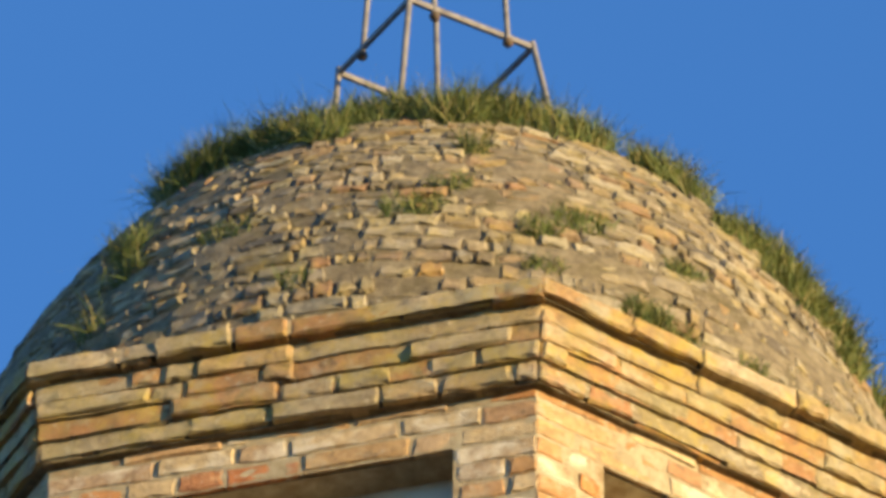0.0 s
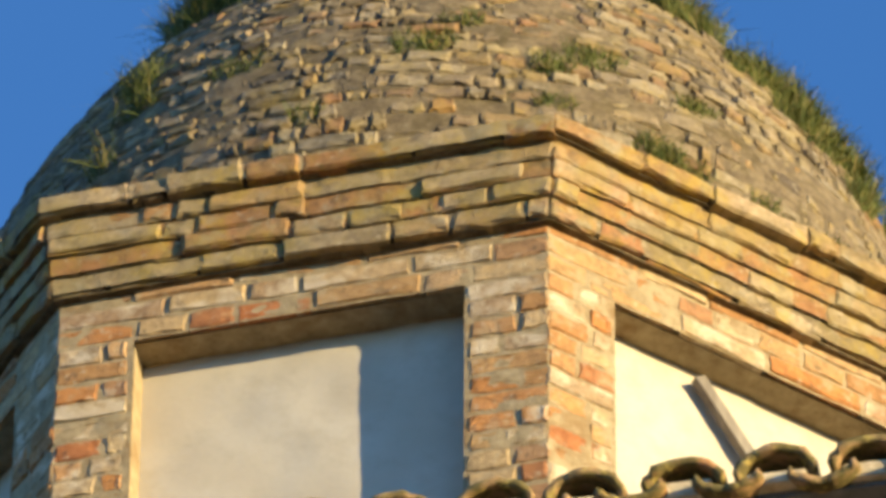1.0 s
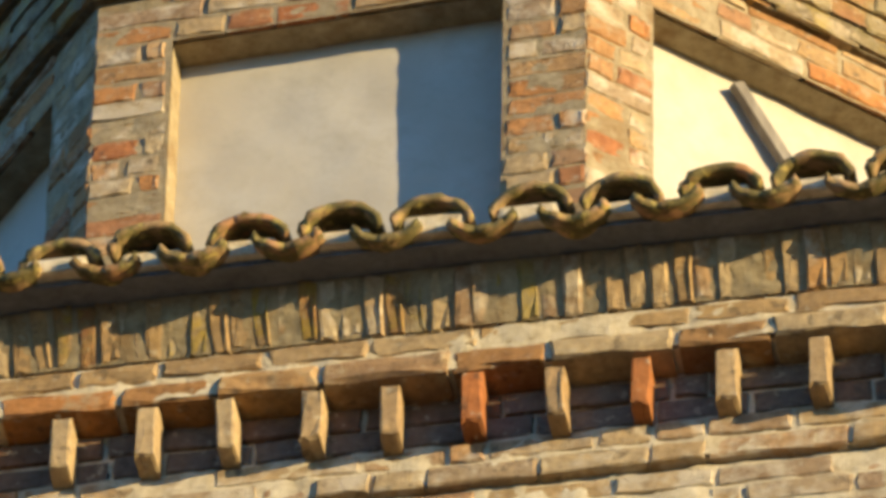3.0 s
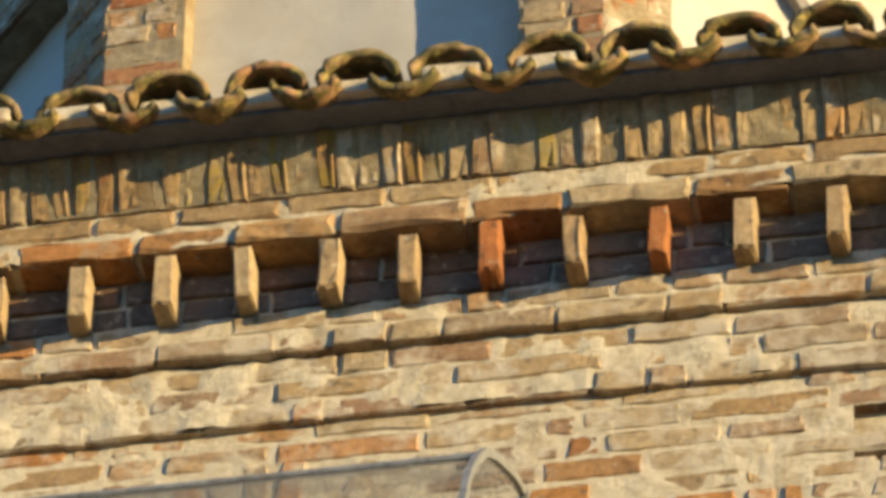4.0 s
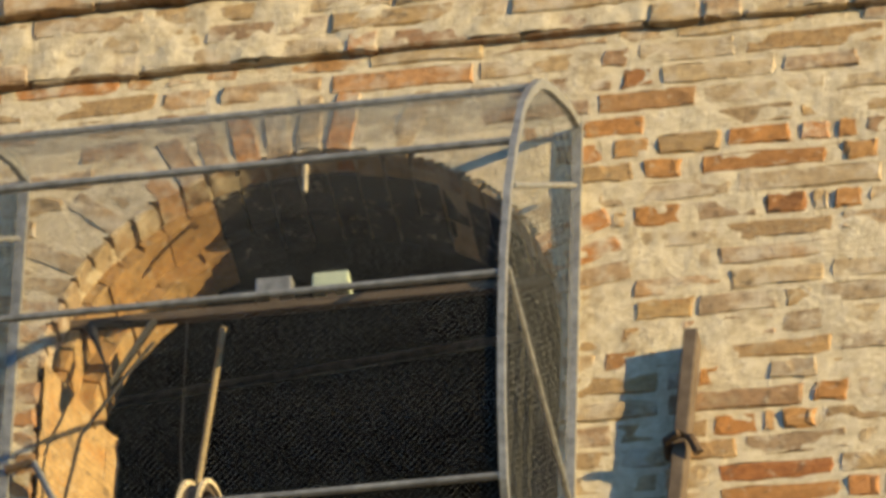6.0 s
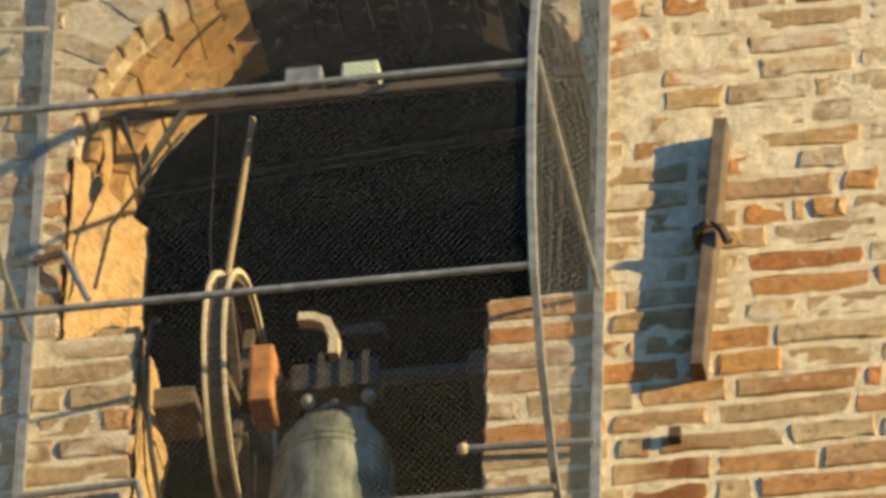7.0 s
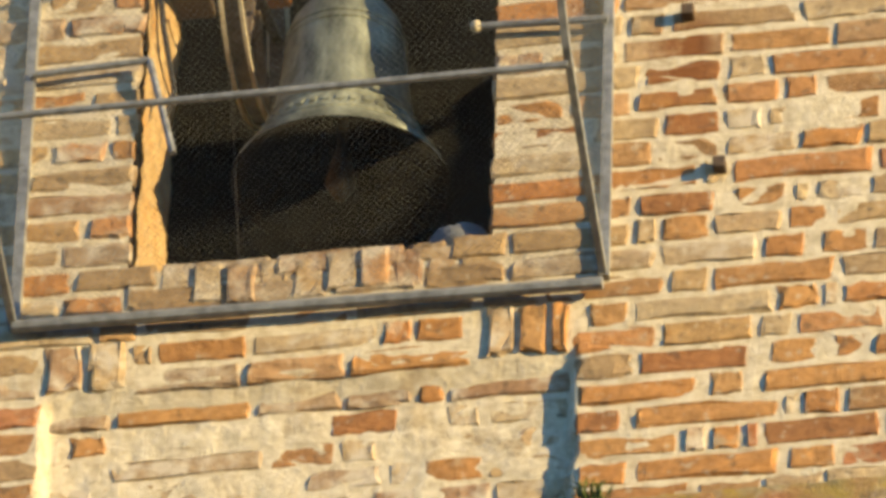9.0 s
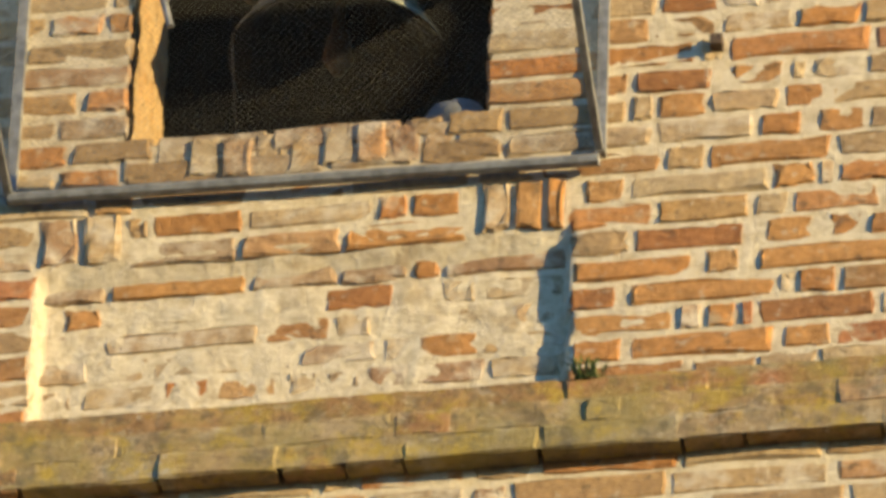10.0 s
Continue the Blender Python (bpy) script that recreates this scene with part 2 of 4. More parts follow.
def box(bm, x0, x1, y0, y1, z0, z1, bevel=0.0, m=None):
    vs = [bm.verts.new((x, y, z)) for x in (x0, x1) for y in (y0, y1) for z in (z0, z1)]
    fs = [bm.faces.new([vs[i] for i in q]) for q in ((0, 1, 3, 2), (4, 6, 7, 5), (0, 4, 5, 1), (2, 3, 7, 6), (0, 2, 6, 4), (1, 5, 7, 3))]
    if bevel:
        es = list({e for f in fs for e in f.edges})
        r = bmesh.ops.bevel(bm, geom=es, offset=bevel, segments=2, affect="EDGES", profile=0.6)
        vs = list({v for f in r["faces"] for v in f.verts} | {v for v in vs if v.is_valid})
    if m:
        bmesh.ops.transform(bm, matrix=m, verts=[v for v in vs if v.is_valid])
    return bm


def tube(bm, pts, r, sides=8, cap=True):
    """A round bar along a line of points; r: one radius or one for each point."""
    pts = [Vector(p) for p in pts]
    rings = []
    for i, p in enumerate(pts):
        d = (pts[min(i + 1, len(pts) - 1)] - pts[max(i - 1, 0)]).normalized()
        u = d.orthogonal().normalized() if abs(d.x) > 0.9 else d.cross(Vector((1, 0, 0))).normalized()
        v = d.cross(u)
        rr = r[i] if isinstance(r, (list, tuple)) else r
        rings.append([bm.verts.new(p + rr * (math.cos(k * 2 * math.pi / sides) * u + math.sin(k * 2 * math.pi / sides) * v)) for k in range(sides)])
    for a, b in zip(rings, rings[1:]):
        for k in range(sides):
            bm.faces.new((a[k], a[(k + 1) % sides], b[(k + 1) % sides], b[k]))
    if cap:
        bm.faces.new(rings[0])
        bm.faces.new(rings[-1])
    return bm


def flat_bar(bm, pts, across, w, t):
    """A flat bar along points: w wide along the vector across, t thick."""
    pts = [Vector(p) for p in pts]
    a = Vector(across).normalized()
    rings = []
    for i, p in enumerate(pts):
        d = (pts[min(i + 1, len(pts) - 1)] - pts[max(i - 1, 0)]).normalized()
        n = d.cross(a).normalized()
        rings.append([bm.verts.new(p + s * a * w / 2 + q * n * t / 2) for s, q in ((-1, -1), (1, -1), (1, 1), (-1, 1))])
    for r0, r1 in zip(rings, rings[1:]):
        for k in range(4):
            bm.faces.new((r0[k], r0[(k + 1) % 4], r1[(k + 1) % 4], r1[k]))
    bm.faces.new(rings[0])
    bm.faces.new(rings[-1])
    return bm


def revolve(bm, profile, sides=48, closed=False):
    rings = [[bm.verts.new((r * math.cos(k * 2 * math.pi / sides), r * math.sin(k * 2 * math.pi / sides), z)) for k in range(sides)] for r, z in profile]
    pairs = list(zip(rings, rings[1:])) + ([(rings[-1], rings[0])] if closed else [])
    for a, b in pairs:
        for k in range(sides):
            bm.faces.new((a[k], a[(k + 1) % sides], b[(k + 1) % sides], b[k]))
    return bm


# A brick of unit size: x -0.5..0.5, y 0 (front) .. 1 (back), z 0..1, with worn front edges. Size lies in the scale.
def brick_points(seed, l, h, d, wear=1.0):
    r = random.Random(seed)
    cx, cz, cd = 0.004 * wear, 0.0035 * wear, 0.0035 * wear
    cols, pts, faces = 4, [], []

    def j(a):
        return r.uniform(-a, a) * wear

    for ring, (ix, iz, y) in enumerate(((0, 0, d), (0, 0, cd), (cx, cz, 0))):
        x0, x1, z0, z1 = -l / 2 + ix, l / 2 - ix, iz, h - iz
        loop = [(x0 + (x1 - x0) * k / cols, z0) for k in range(cols)] + [(x1, z0), (x1, (z0 + z1) / 2)] + [(x1 - (x1 - x0) * k / cols, z1) for k in range(cols)] + [(x0, z1), (x0, (z0 + z1) / 2)]
        for x, z in loop:
            amp = 0 if ring == 0 else 1
            pts.append((x + amp * j(0.003), y + (j(0.002) if ring else 0), z + amp * j(0.0022)))
    n = 2 * cols + 4
    for a in (0, 1):
        for k in range(n):
            faces.append((a * n + k, a * n + (k + 1) % n, (a + 1) * n + (k + 1) % n, (a + 1) * n + k))
    faces.append(tuple(2 * n + k for k in range(n)))
    return pts, faces


LENGTHS = (0.07, 0.11, 0.15, 0.21, 0.28, 0.36)
brick_meshes = {}


def brick_mesh(l, mat, variant, h=0.058, d=0.13, wear=1.0):
    cls = min(LENGTHS, key=lambda v: abs(v - l))
    key = (cls, mat.name, variant, round(h, 3), round(d, 2), wear)
    if key not in brick_meshes:
        p, f = brick_points(int(cls * 1000) * 7 + variant, cls, h, d, wear)
        me = bpy.data.meshes.new("brick")
        me.from_pydata(p, [], [q[::-1] for q in f])
        me.materials.append(mat)
        brick_meshes[key] = me
    return brick_meshes[key], l / cls


def lay(parent, pieces, name="brick", cap=300, label="bricks beyond the nearest ones"):
    """Pieces (pose, length, material, height, depth, wear): the first ones as objects, the rest joined."""
    rest, mats = {}, []
    for i, (m, l, mat, h, d, wear) in enumerate(pieces):
        v = rng.randrange(5)
        me, sx = brick_mesh(l, mat, v, h, d, wear)
        if i < cap:
            ob = new(name, me)
            ob.parent = parent
            ob.matrix_basis = m @ Matrix.Diagonal((sx, 1, 1, 1))
        else:
            rest.setdefault(mat, []).append((me, m @ Matrix.Diagonal((sx, 1, 1, 1))))
    for mat, items in rest.items():
        vs, fs = [], []
        for me, m in items:
            o = len(vs)
            vs += [tuple(m @ w.co) for w in me.vertices]
            fs += [tuple(o + k for k in p.vertices) for p in me.polygons]
        me = bpy.data.meshes.new(name + "work")
        me.from_pydata(vs, [], fs)
        me.materials.append(mat)
        ob = new(name + "work", me)
        ob.parent = parent
        tagged(ob, label, kind="stuff")


def spread(x0, x1, lengths, r, joint=0.012, short=0.05):
    """Bricks that fill a run from x0 to x1: (middle, length)."""
    out, x = [], x0
    while x < x1 - 0.03:
        l = r.choice(lengths) * r.uniform(0.92, 1.06)
        if x1 - x - l < short:
            l = x1 - x
        out.append((x + l / 2, l - joint * r.uniform(0.7, 1.5)))
        x += l
    return out


def skin(m, x0, x1, z0, z1, y, name, parent, label, hole=None, amp=0.005, step=0.016, seed=0.0, mat=None):
    """An uneven sheet of mortar in the plane of the pose m, y deep, with a rectangular hole."""
    nu_, nv_ = max(2, int((x1 - x0) / step)), max(2, int((z1 - z0) / step))
    vs, fs, idx = [], [], {}
    for j in range(nv_ + 1):
        for i in range(nu_ + 1):
            x, z = x0 + (x1 - x0) * i / nu_, z0 + (z1 - z0) * j / nv_
            if hole and hole[0] < x < hole[1] and hole[2] < z < hole[3]:
                continue
            idx[i, j] = len(vs)
            n = noise.noise((x * 11 + seed, z * 11, 2.2 + seed)) * 0.6 + noise.noise((x * 35, z * 35 + seed, 7.1)) * 0.4
            vs.append(tuple(m @ Vector((x, y - amp * n, z))))
    for j in range(nv_):
        for i in range(nu_):
            q = [idx.get(k) for k in ((i, j), (i + 1, j), (i + 1, j + 1), (i, j + 1))]
            if None not in q:
                fs.append(q)
    me = bpy.data.meshes.new(name)
    me.from_pydata(vs, [], fs)
    me.materials.append(mat or M_MORTAR)
    me.polygons.foreach_set("use_smooth", [True] * len(me.polygons))
    ob = new(name, me)
    ob.parent = parent
    return tagged(ob, label)


# ---- tower ----
X0, X1, Y1 = -2.1, 1.94, 4.05
ARX, ARR, SPRING = -0.255, 0.580, 16.528
WALL, SPLAY = 0.30, 0.38
SILL, NARROW = 14.985, 16.005
JL, JR = -0.658, 0.104


def opening(z, grow=0.0):
    """The gap in the front wall at height z."""
    if z < SILL or z > SPRING + ARR + grow:
        return None
    if z < NARROW:
        return JL, JR
    if z < SPRING:
        return ARX - ARR, ARX + ARR
    w = math.sqrt(max(0.0, (ARR + grow) ** 2 - (z - SPRING) ** 2))
    return ARX - w, ARX + w


def recess(x, z):
    """The shallow sunken field under the sill."""
    return 0.03 * min(1.0, max(0.0, (14.68 - z) / 0.07)) if -0.835 < x < 0.292 + 0.014 * noise.noise((0.0, z * 13, 5.0)) and z > 14.24 else 0.0


def hollow(x, z):
    """A place near the cornice left without bricks or mortar skin."""
    return 1.115 < x < 1.26 and 17.11 < z < 17.27


def rough(x, z):
    """How thickly the wall is smeared with lime, 0 to 1."""
    up = min(1.0, max(0.0, (z - 15.6) / 0.9))
    low = 1.0 if recess(x, z) else 0.0
    return max(0.38 * up, 0.60 * low)


bm = bmesh.new()
for q in ((X0, JL, 13.2, SILL), (JL, JR, 13.2, SILL), (JR, X1, 13.2, SILL), (X0, JL - 0.016, SILL, NARROW), (JR + 0.005, X1, SILL, NARROW - 0.01), (X0, ARX - ARR - 0.016, NARROW, SPRING), (ARX + ARR + 0.004, X1, NARROW - 0.01, SPRING)):
    box(bm, q[0], q[1], 0.035, WALL, q[2], q[3])
steps = 24
top_z = 18.14
for k in range(steps):
    a0, a1 = math.pi * k / steps, math.pi * (k + 1) / steps
    p = [(ARX - (ARR + 0.004) * math.cos(a), SPRING + (ARR + 0.004) * math.sin(a)) for a in (a0, a1)]
    q = [p[0], p[1], (p[1][0], top_z), (p[0][0], top_z)]
    f = [bm.verts.new((x, 0.035, z)) for x, z in q]
    g = [bm.verts.new((x, WALL, z)) for x, z in q]
    bm.faces.new(f)
    bm.faces.new(g)
    for i in range(4):
        bm.faces.new((f[i], f[(i + 1) % 4], g[(i + 1) % 4], g[i]))
box(bm, X0, ARX - ARR - 0.004, 0.035, WALL, SPRING, top_z)
box(bm, ARX + ARR + 0.004, X1, 0.035, WALL, SPRING, top_z)
box(bm, X0, X1, -0.02, WALL, 0.0, 13.2)
front = tagged(part("wall_front", bm, M_MORTAR), "lime mortar core of the brick bell tower front", "wall", kind="structure")

# mortar skin, uneven, between and partly over the bricks
nx, nz = 240, 320
xs = np.linspace(-1.35, 1.5, nx)
zs = np.linspace(13.7, 17.42, nz)
vs, fs, idx = [], [], {}
for iz, z in enumerate(zs):
    g = opening(z)
    for ix, x in enumerate(xs):
        if g and g[0] - 0.004 < x < g[1] + 0.004:
            continue
        if hollow(x, z):
            continue
        s = rough(x, z)
        n = noise.noise((x * 9, z * 9, 1.7)) * 0.6 + noise.noise((x * 30, z * 30, 4.2)) * 0.4
        y = 0.0005 - 0.0015 * s + recess(x, z) - (0.0035 + 0.007 * s) * n
        idx[ix, iz] = len(vs)
        vs.append((x, y, z))
for iz in range(nz - 1):
    for ix in range(nx - 1):
        q = [idx.get(k) for k in ((ix, iz), (ix + 1, iz), (ix + 1, iz + 1), (ix, iz + 1))]
        if None not in q:
            fs.append(q)
me = bpy.data.meshes.new("mortar")
me.from_pydata(vs, [], fs)
me.materials.append(M_MORTAR)
me.polygons.foreach_set("use_smooth", [True] * len(me.polygons))
ob = new("mortar", me)
ob.parent = front
tagged(ob, "uneven pale lime mortar joints")

for name, q in (("wall_back", (X0, X1, Y1 - 0.5, Y1, 0, 18.14)), ("wall_left", (X0, X0 + 0.5, WALL, Y1 - 0.5, 0, 18.14)), ("wall_right", (X1 - 0.5, X1, WALL, Y1 - 0.5, 0, 18.14))):
    tagged(part(name, box(bmesh.new(), *q), M_PALE), "brick side wall of the bell tower", "wall", kind="structure")
# floor, vault and inner walls get their shade from the dark colour
tagged(part("floor", box(bmesh.new(), X0 + 0.5, X1 - 0.5, WALL, Y1 - 0.5, 14.6, 14.8), M_DARK), "floor of the bell chamber, shade in its dark colour", "floor", kind="structure")
tagged(part("ceiling", box(bmesh.new(), X0 + 0.5, X1 - 0.5, WALL, Y1 - 0.5, 17.9, 18.1), M_DARK), "vault over the bell chamber, shade in its dark colour", "ceiling", kind="structure")
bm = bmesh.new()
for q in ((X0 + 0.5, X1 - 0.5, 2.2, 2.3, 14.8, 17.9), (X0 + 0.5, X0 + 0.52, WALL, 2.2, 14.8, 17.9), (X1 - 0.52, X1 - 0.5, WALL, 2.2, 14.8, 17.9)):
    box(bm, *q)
tagged(part("wall_inner", bm, M_DARK), "inner walls of the bell chamber, shade in their dark colour", "wall", kind="structure")
bm = bmesh.new()
g = [bm.verts.new((x, y, 0)) for x, y in ((-3000, -3000), (3000, -3000), (3000, 3000), (-3000, 3000))]
bm.faces.new(g)
tagged(part("ground", bm, M_GROUND), "worn stone paving round the tower", "ground", kind="structure")

# ---- facade brickwork ----
NORMAL = (0.09, 0.13, 0.14, 0.2, 0.24, 0.27, 0.28, 0.3, 0.33)
wall_r = random.Random(11)
pieces, far = [], []
PITCH, FOOT = 0.0707, 13.739
TONES = {"o": M_ORANGE_BRICK, "r": M_RED_BRICK, "b": M_BRICK, "t": M_GOLD, "g": M_PALE}
# bricks that stand out by their colour: tone, then middle, height and length of each
STANDOUT = [
    ("o", (0.84, 15.192, 0.14), (0.46, 15.121, 0.20), (0.69, 15.055, 0.13), (0.53, 14.976, 0.11), (0.79, 14.976, 0.10), (0.74, 14.893, 0.10), (0.87, 14.899, 0.11), (0.72, 14.824, 0.27), (0.77, 14.755, 0.10), (0.37, 14.762, 0.10), (0.76, 14.612, 0.11), (0.88, 14.612, 0.09), (0.43, 14.542, 0.26), (0.62, 14.542, 0.08), (0.85, 14.542, 0.31), (0.58, 14.475, 0.31), (0.82, 14.475, 0.09), (0.41, 14.410, 0.23), (0.62, 14.410, 0.07)),
    ("o", (0.36, 14.342, 0.11), (0.58, 14.342, 0.31), (0.80, 14.342, 0.11), (-0.50, 14.764, 0.20), (-0.05, 14.695, 0.27), (0.01, 14.772, 0.11), (-0.54, 14.624, 0.30), (-0.01, 14.621, 0.07), (-0.74, 14.545, 0.09), (0.04, 14.390, 0.14), (0.19, 15.359, 0.16), (0.51, 15.322, 0.19), (0.85, 15.260, 0.20), (0.66, 15.820, 0.16), (0.73, 15.500, 0.23)),
    ("o", (0.44, 17.093, 0.15), (0.48, 17.032, 0.10), (0.55, 16.953, 0.10), (0.78, 16.955, 0.29), (1.00, 16.951, 0.10), (0.97, 16.818, 0.08), (0.54, 16.818, 0.12), (0.97, 17.024, 0.06), (0.77, 17.033, 0.16), (0.93, 16.255, 0.10), (0.72, 16.150, 0.11), (0.82, 15.959, 0.28), (0.86, 16.156, 0.09), (0.66, 16.290, 0.06), (0.69, 15.765, 0.15)),
    ("r", (0.51, 15.055, 0.17), (0.55, 14.612, 0.24), (0.35, 14.482, 0.11), (0.82, 14.400, 0.25), (-0.15, 14.559, 0.16), (-0.51, 14.360, 0.11), (0.49, 17.228, 0.09), (0.83, 16.818, 0.11), (0.96, 15.702, 0.05), (0.21, 15.286, 0.21), (0.52, 15.395, 0.18), (0.54, 15.260, 0.13), (0.81, 16.040, 0.27)),
    ("b", (0.78, 15.123, 0.31), (0.93, 14.755, 0.14), (-0.28, 14.450, 0.15), (0.50, 15.46, 0.23)),
    ("t", (0.58, 14.690, 0.20), (0.51, 16.531, 0.24)),
    ("g", (0.86, 15.055, 0.12),),
]
fixed = {}
for tone, *bricks_ in STANDOUT:
    for xc, zc, l in bricks_:
        fixed.setdefault(int((zc - FOOT) / PITCH), []).append((xc, l, TONES[tone]))


def fill(a, b, row):
    """One run of a course: the bricks that stand out in their places, others between them."""
    out, x = [], a
    for xc, l, mat in sorted((f for f in fixed.get(row, ()) if a < f[0] < b), key=lambda f: f[0]):
        lo, hi = max(a, xc - l / 2), min(b, xc + l / 2)
        if lo < x:
            lo = x
        if lo - x > 0.035:
            out += [(m, n, None) for m, n in spread(x, lo, NORMAL, wall_r, 0.014)]
        if hi - lo > 0.03:
            out.append(((lo + hi) / 2, hi - lo - 0.014, mat))
            x = hi
    return out + [(m, n, None) for m, n in spread(x, b, NORMAL, wall_r, 0.014)]


z, row = FOOT, 0
while z < 17.36:
    zc = z + PITCH / 2
    gap = opening(zc)
    ring = opening(zc, 0.165) if zc > SPRING else gap
    runs = [(-1.25 - 0.1 * wall_r.random(), 1.36)]
    if ring:
        runs = [(runs[0][0], ring[0]), (ring[1], 1.36)]
    if 14.06 < zc < 14.235:
        z, row = z + PITCH, row + 1
        continue
    if 14.68 < zc < 14.80:
        runs = [(runs[0][0], -0.84), (-0.655, 0.095), (0.29, 1.36)]
    for x0, x1 in runs:
        cuts = [x0] + ([k for k in (-0.835 + 0.01 * noise.noise((3.0, zc * 13, 0)), 0.292 + 0.014 * noise.noise((0.0, zc * 13, 5.0))) if x0 < k < x1] if 14.24 < zc < 14.68 else []) + [x1]
        for xc, l, tone in [p for a, b in zip(cuts, cuts[1:]) for p in fill(a, b, row)]:
            if hollow(xc, zc):
                continue
            s = rough(xc, zc)
            dz = 0.005 * noise.noise((xc * 1.5, zc, 3.0))
            y = recess(xc, zc) + wall_r.uniform(-0.0055, -0.0005) + (0.0058 if recess(xc, zc) else 0.0042) * s
            if tone:
                y -= 0.0045 * s
            mat = tone or (M_PALE if wall_r.random() < (0.95 if recess(xc, zc) else 1.5 * s + 0.2) else (M_BRICK if wall_r.random() < 0.55 else M_SAND))
            it = (pose(xc, y, z + 0.004 + dz, 0, wall_r.uniform(-0.7, 0.7), wall_r.uniform(-0.8, 0.8)), l, mat, wall_r.choice((0.055, 0.058, 0.061)), 0.13, wall_r.choice((1.3, 1.9)))
            near = -1.05 < xc < 1.15 and zc > 13.95
            (pieces if near else far).append(it)
    z, row = z + PITCH, row + 1
# upright bricks at the upper corners of the sunken field
for xc, l, tone in ((-0.795, 0.078, M_PALE), (-0.702, 0.082, M_PALE), (0.140, 0.056, M_PALE), (0.208, 0.058, M_ORANGE_BRICK), (0.264, 0.034, M_ORANGE_BRICK)):
    pieces.append((pose(xc, wall_r.uniform(-0.012, -0.006), 14.676, 0, wall_r.uniform(-2, 2), 0), l, tone, 0.122, 0.13, 1.8))
# reveal of the opening: ochre on the sunlit jamb, the other darkened by painted shade
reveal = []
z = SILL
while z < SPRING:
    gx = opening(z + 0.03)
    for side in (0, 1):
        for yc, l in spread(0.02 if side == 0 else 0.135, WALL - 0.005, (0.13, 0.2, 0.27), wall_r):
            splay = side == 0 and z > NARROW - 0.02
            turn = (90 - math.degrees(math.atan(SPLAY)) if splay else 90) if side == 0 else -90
            reveal.append((pose(gx[side] + (SPLAY * yc if splay else 0) - (0.004 if side == 0 else -0.004) + wall_r.uniform(-0.006, 0.006), yc, z, 0, 0, turn), l, M_GOLD if side == 0 else M_SHADE_BRICK, 0.066, 0.1, 1.2))
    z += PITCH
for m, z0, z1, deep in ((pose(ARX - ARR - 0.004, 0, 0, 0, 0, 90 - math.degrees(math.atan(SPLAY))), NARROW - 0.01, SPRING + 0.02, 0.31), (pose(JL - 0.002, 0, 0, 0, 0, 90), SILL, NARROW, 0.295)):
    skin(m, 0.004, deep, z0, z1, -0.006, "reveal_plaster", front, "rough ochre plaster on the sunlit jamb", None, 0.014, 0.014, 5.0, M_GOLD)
# voussoirs of the round arch, and its soffit
arch = thing("brick_arch", "round brick arch over the bell opening", "arch")
vous = []
count = 27
for k in range(count):
    a = math.pi * (k + 0.5) / count
    for y, d in ((0.0, 0.075), (0.077, 0.11), (0.189, 0.11)):
        w = wall_r.uniform(0.15, 0.175) if y < 0.05 else 0.15
        r_in = ARR - 0.002 + wall_r.uniform(-0.004, 0.006) - (SPLAY * y * min(1.0, (13 - k) / 5) if k < 13 else 0)
        m = Matrix.Translation((ARX - (r_in + w / 2) * math.cos(a), y + wall_r.uniform(-0.004, 0.004), SPRING + (r_in + w / 2) * math.sin(a))) @ pose(0, 0, 0, 0, a * 180 / math.pi + 180, 0) @ Matrix.Translation((0, 0, -0.026))
        # soffit: ochre on the sunlit side, shade painted as near-black brick beyond
        vous.append((m, w, M_PALE if y < 0.05 else (M_GOLD if k < 10 else M_SHADE_BRICK), 0.056 if y < 0.05 else 0.0625, d, 1.1 if y < 0.05 else 0.7))
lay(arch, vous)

# sill of upright bricks
sill = thing("window_sill", "sill of upright weathered bricks under the bell opening", "sill")
lay(sill, [(pose(x, wall_r.uniform(-0.014, 0.0), SILL - 0.098 + wall_r.uniform(-0.01, 0.006)), 0.062, M_PALE, 0.1, 0.3, 1.3) for x in np.arange(JL + 0.02, JR - 0.02, 0.072)])

# lichened string course at the foot of the bell storey
ledge = thing("string_course", "projecting brick string course with ochre lichen", "cornice")
band = []
for z0, z1, y in ((14.058, 14.118, -0.0545), (14.118, 14.182, -0.050), (14.182, 14.245, -0.035)):
    skin(Matrix.Identity(4), -1.3, 1.4, z0, z1, y, "joint_mortar", ledge, "lichened mortar joints", None, 0.009, 0.015, z0, M_LICHEN)
for z, y in ((14.055, -0.055), (14.118, -0.05), (14.182, -0.035)):
    band += [(pose(xc, y + wall_r.uniform(-0.006, 0.004), z + 0.004 * noise.noise((xc * 2, z, 0)), 0, wall_r.uniform(-0.6, 0.6), 0), l, M_LICHEN, 0.06, 0.2, 1.3) for xc, l in spread(-1.3, 1.4, NORMAL, wall_r, 0.008)]
lay(ledge, band)

# cornice: two fasciae, dentils, corbelled courses, upright bricks
cornice = thing("cornice", "corbelled brick cornice with dentils under the eave", "cornice")
cp = []


def courses(z0, n, y, mat, h=0.064, lengths=NORMAL, dep=0.2, wear=1.2, x0=-1.35, x1=1.55):
    for k in range(n):
        cp.extend((pose(xc, y + wall_r.uniform(-0.006, 0.005), z0 + k * (h + 0.005) + 0.004 * noise.noise((xc, z0 * 7, 2)), 0, wall_r.uniform(-0.5, 0.5), wall_r.uniform(-0.6, 0.6)), l, mat, h - 0.006, dep, wear) for xc, l in spread(x0, x1, lengths, wall_r, 0.010))


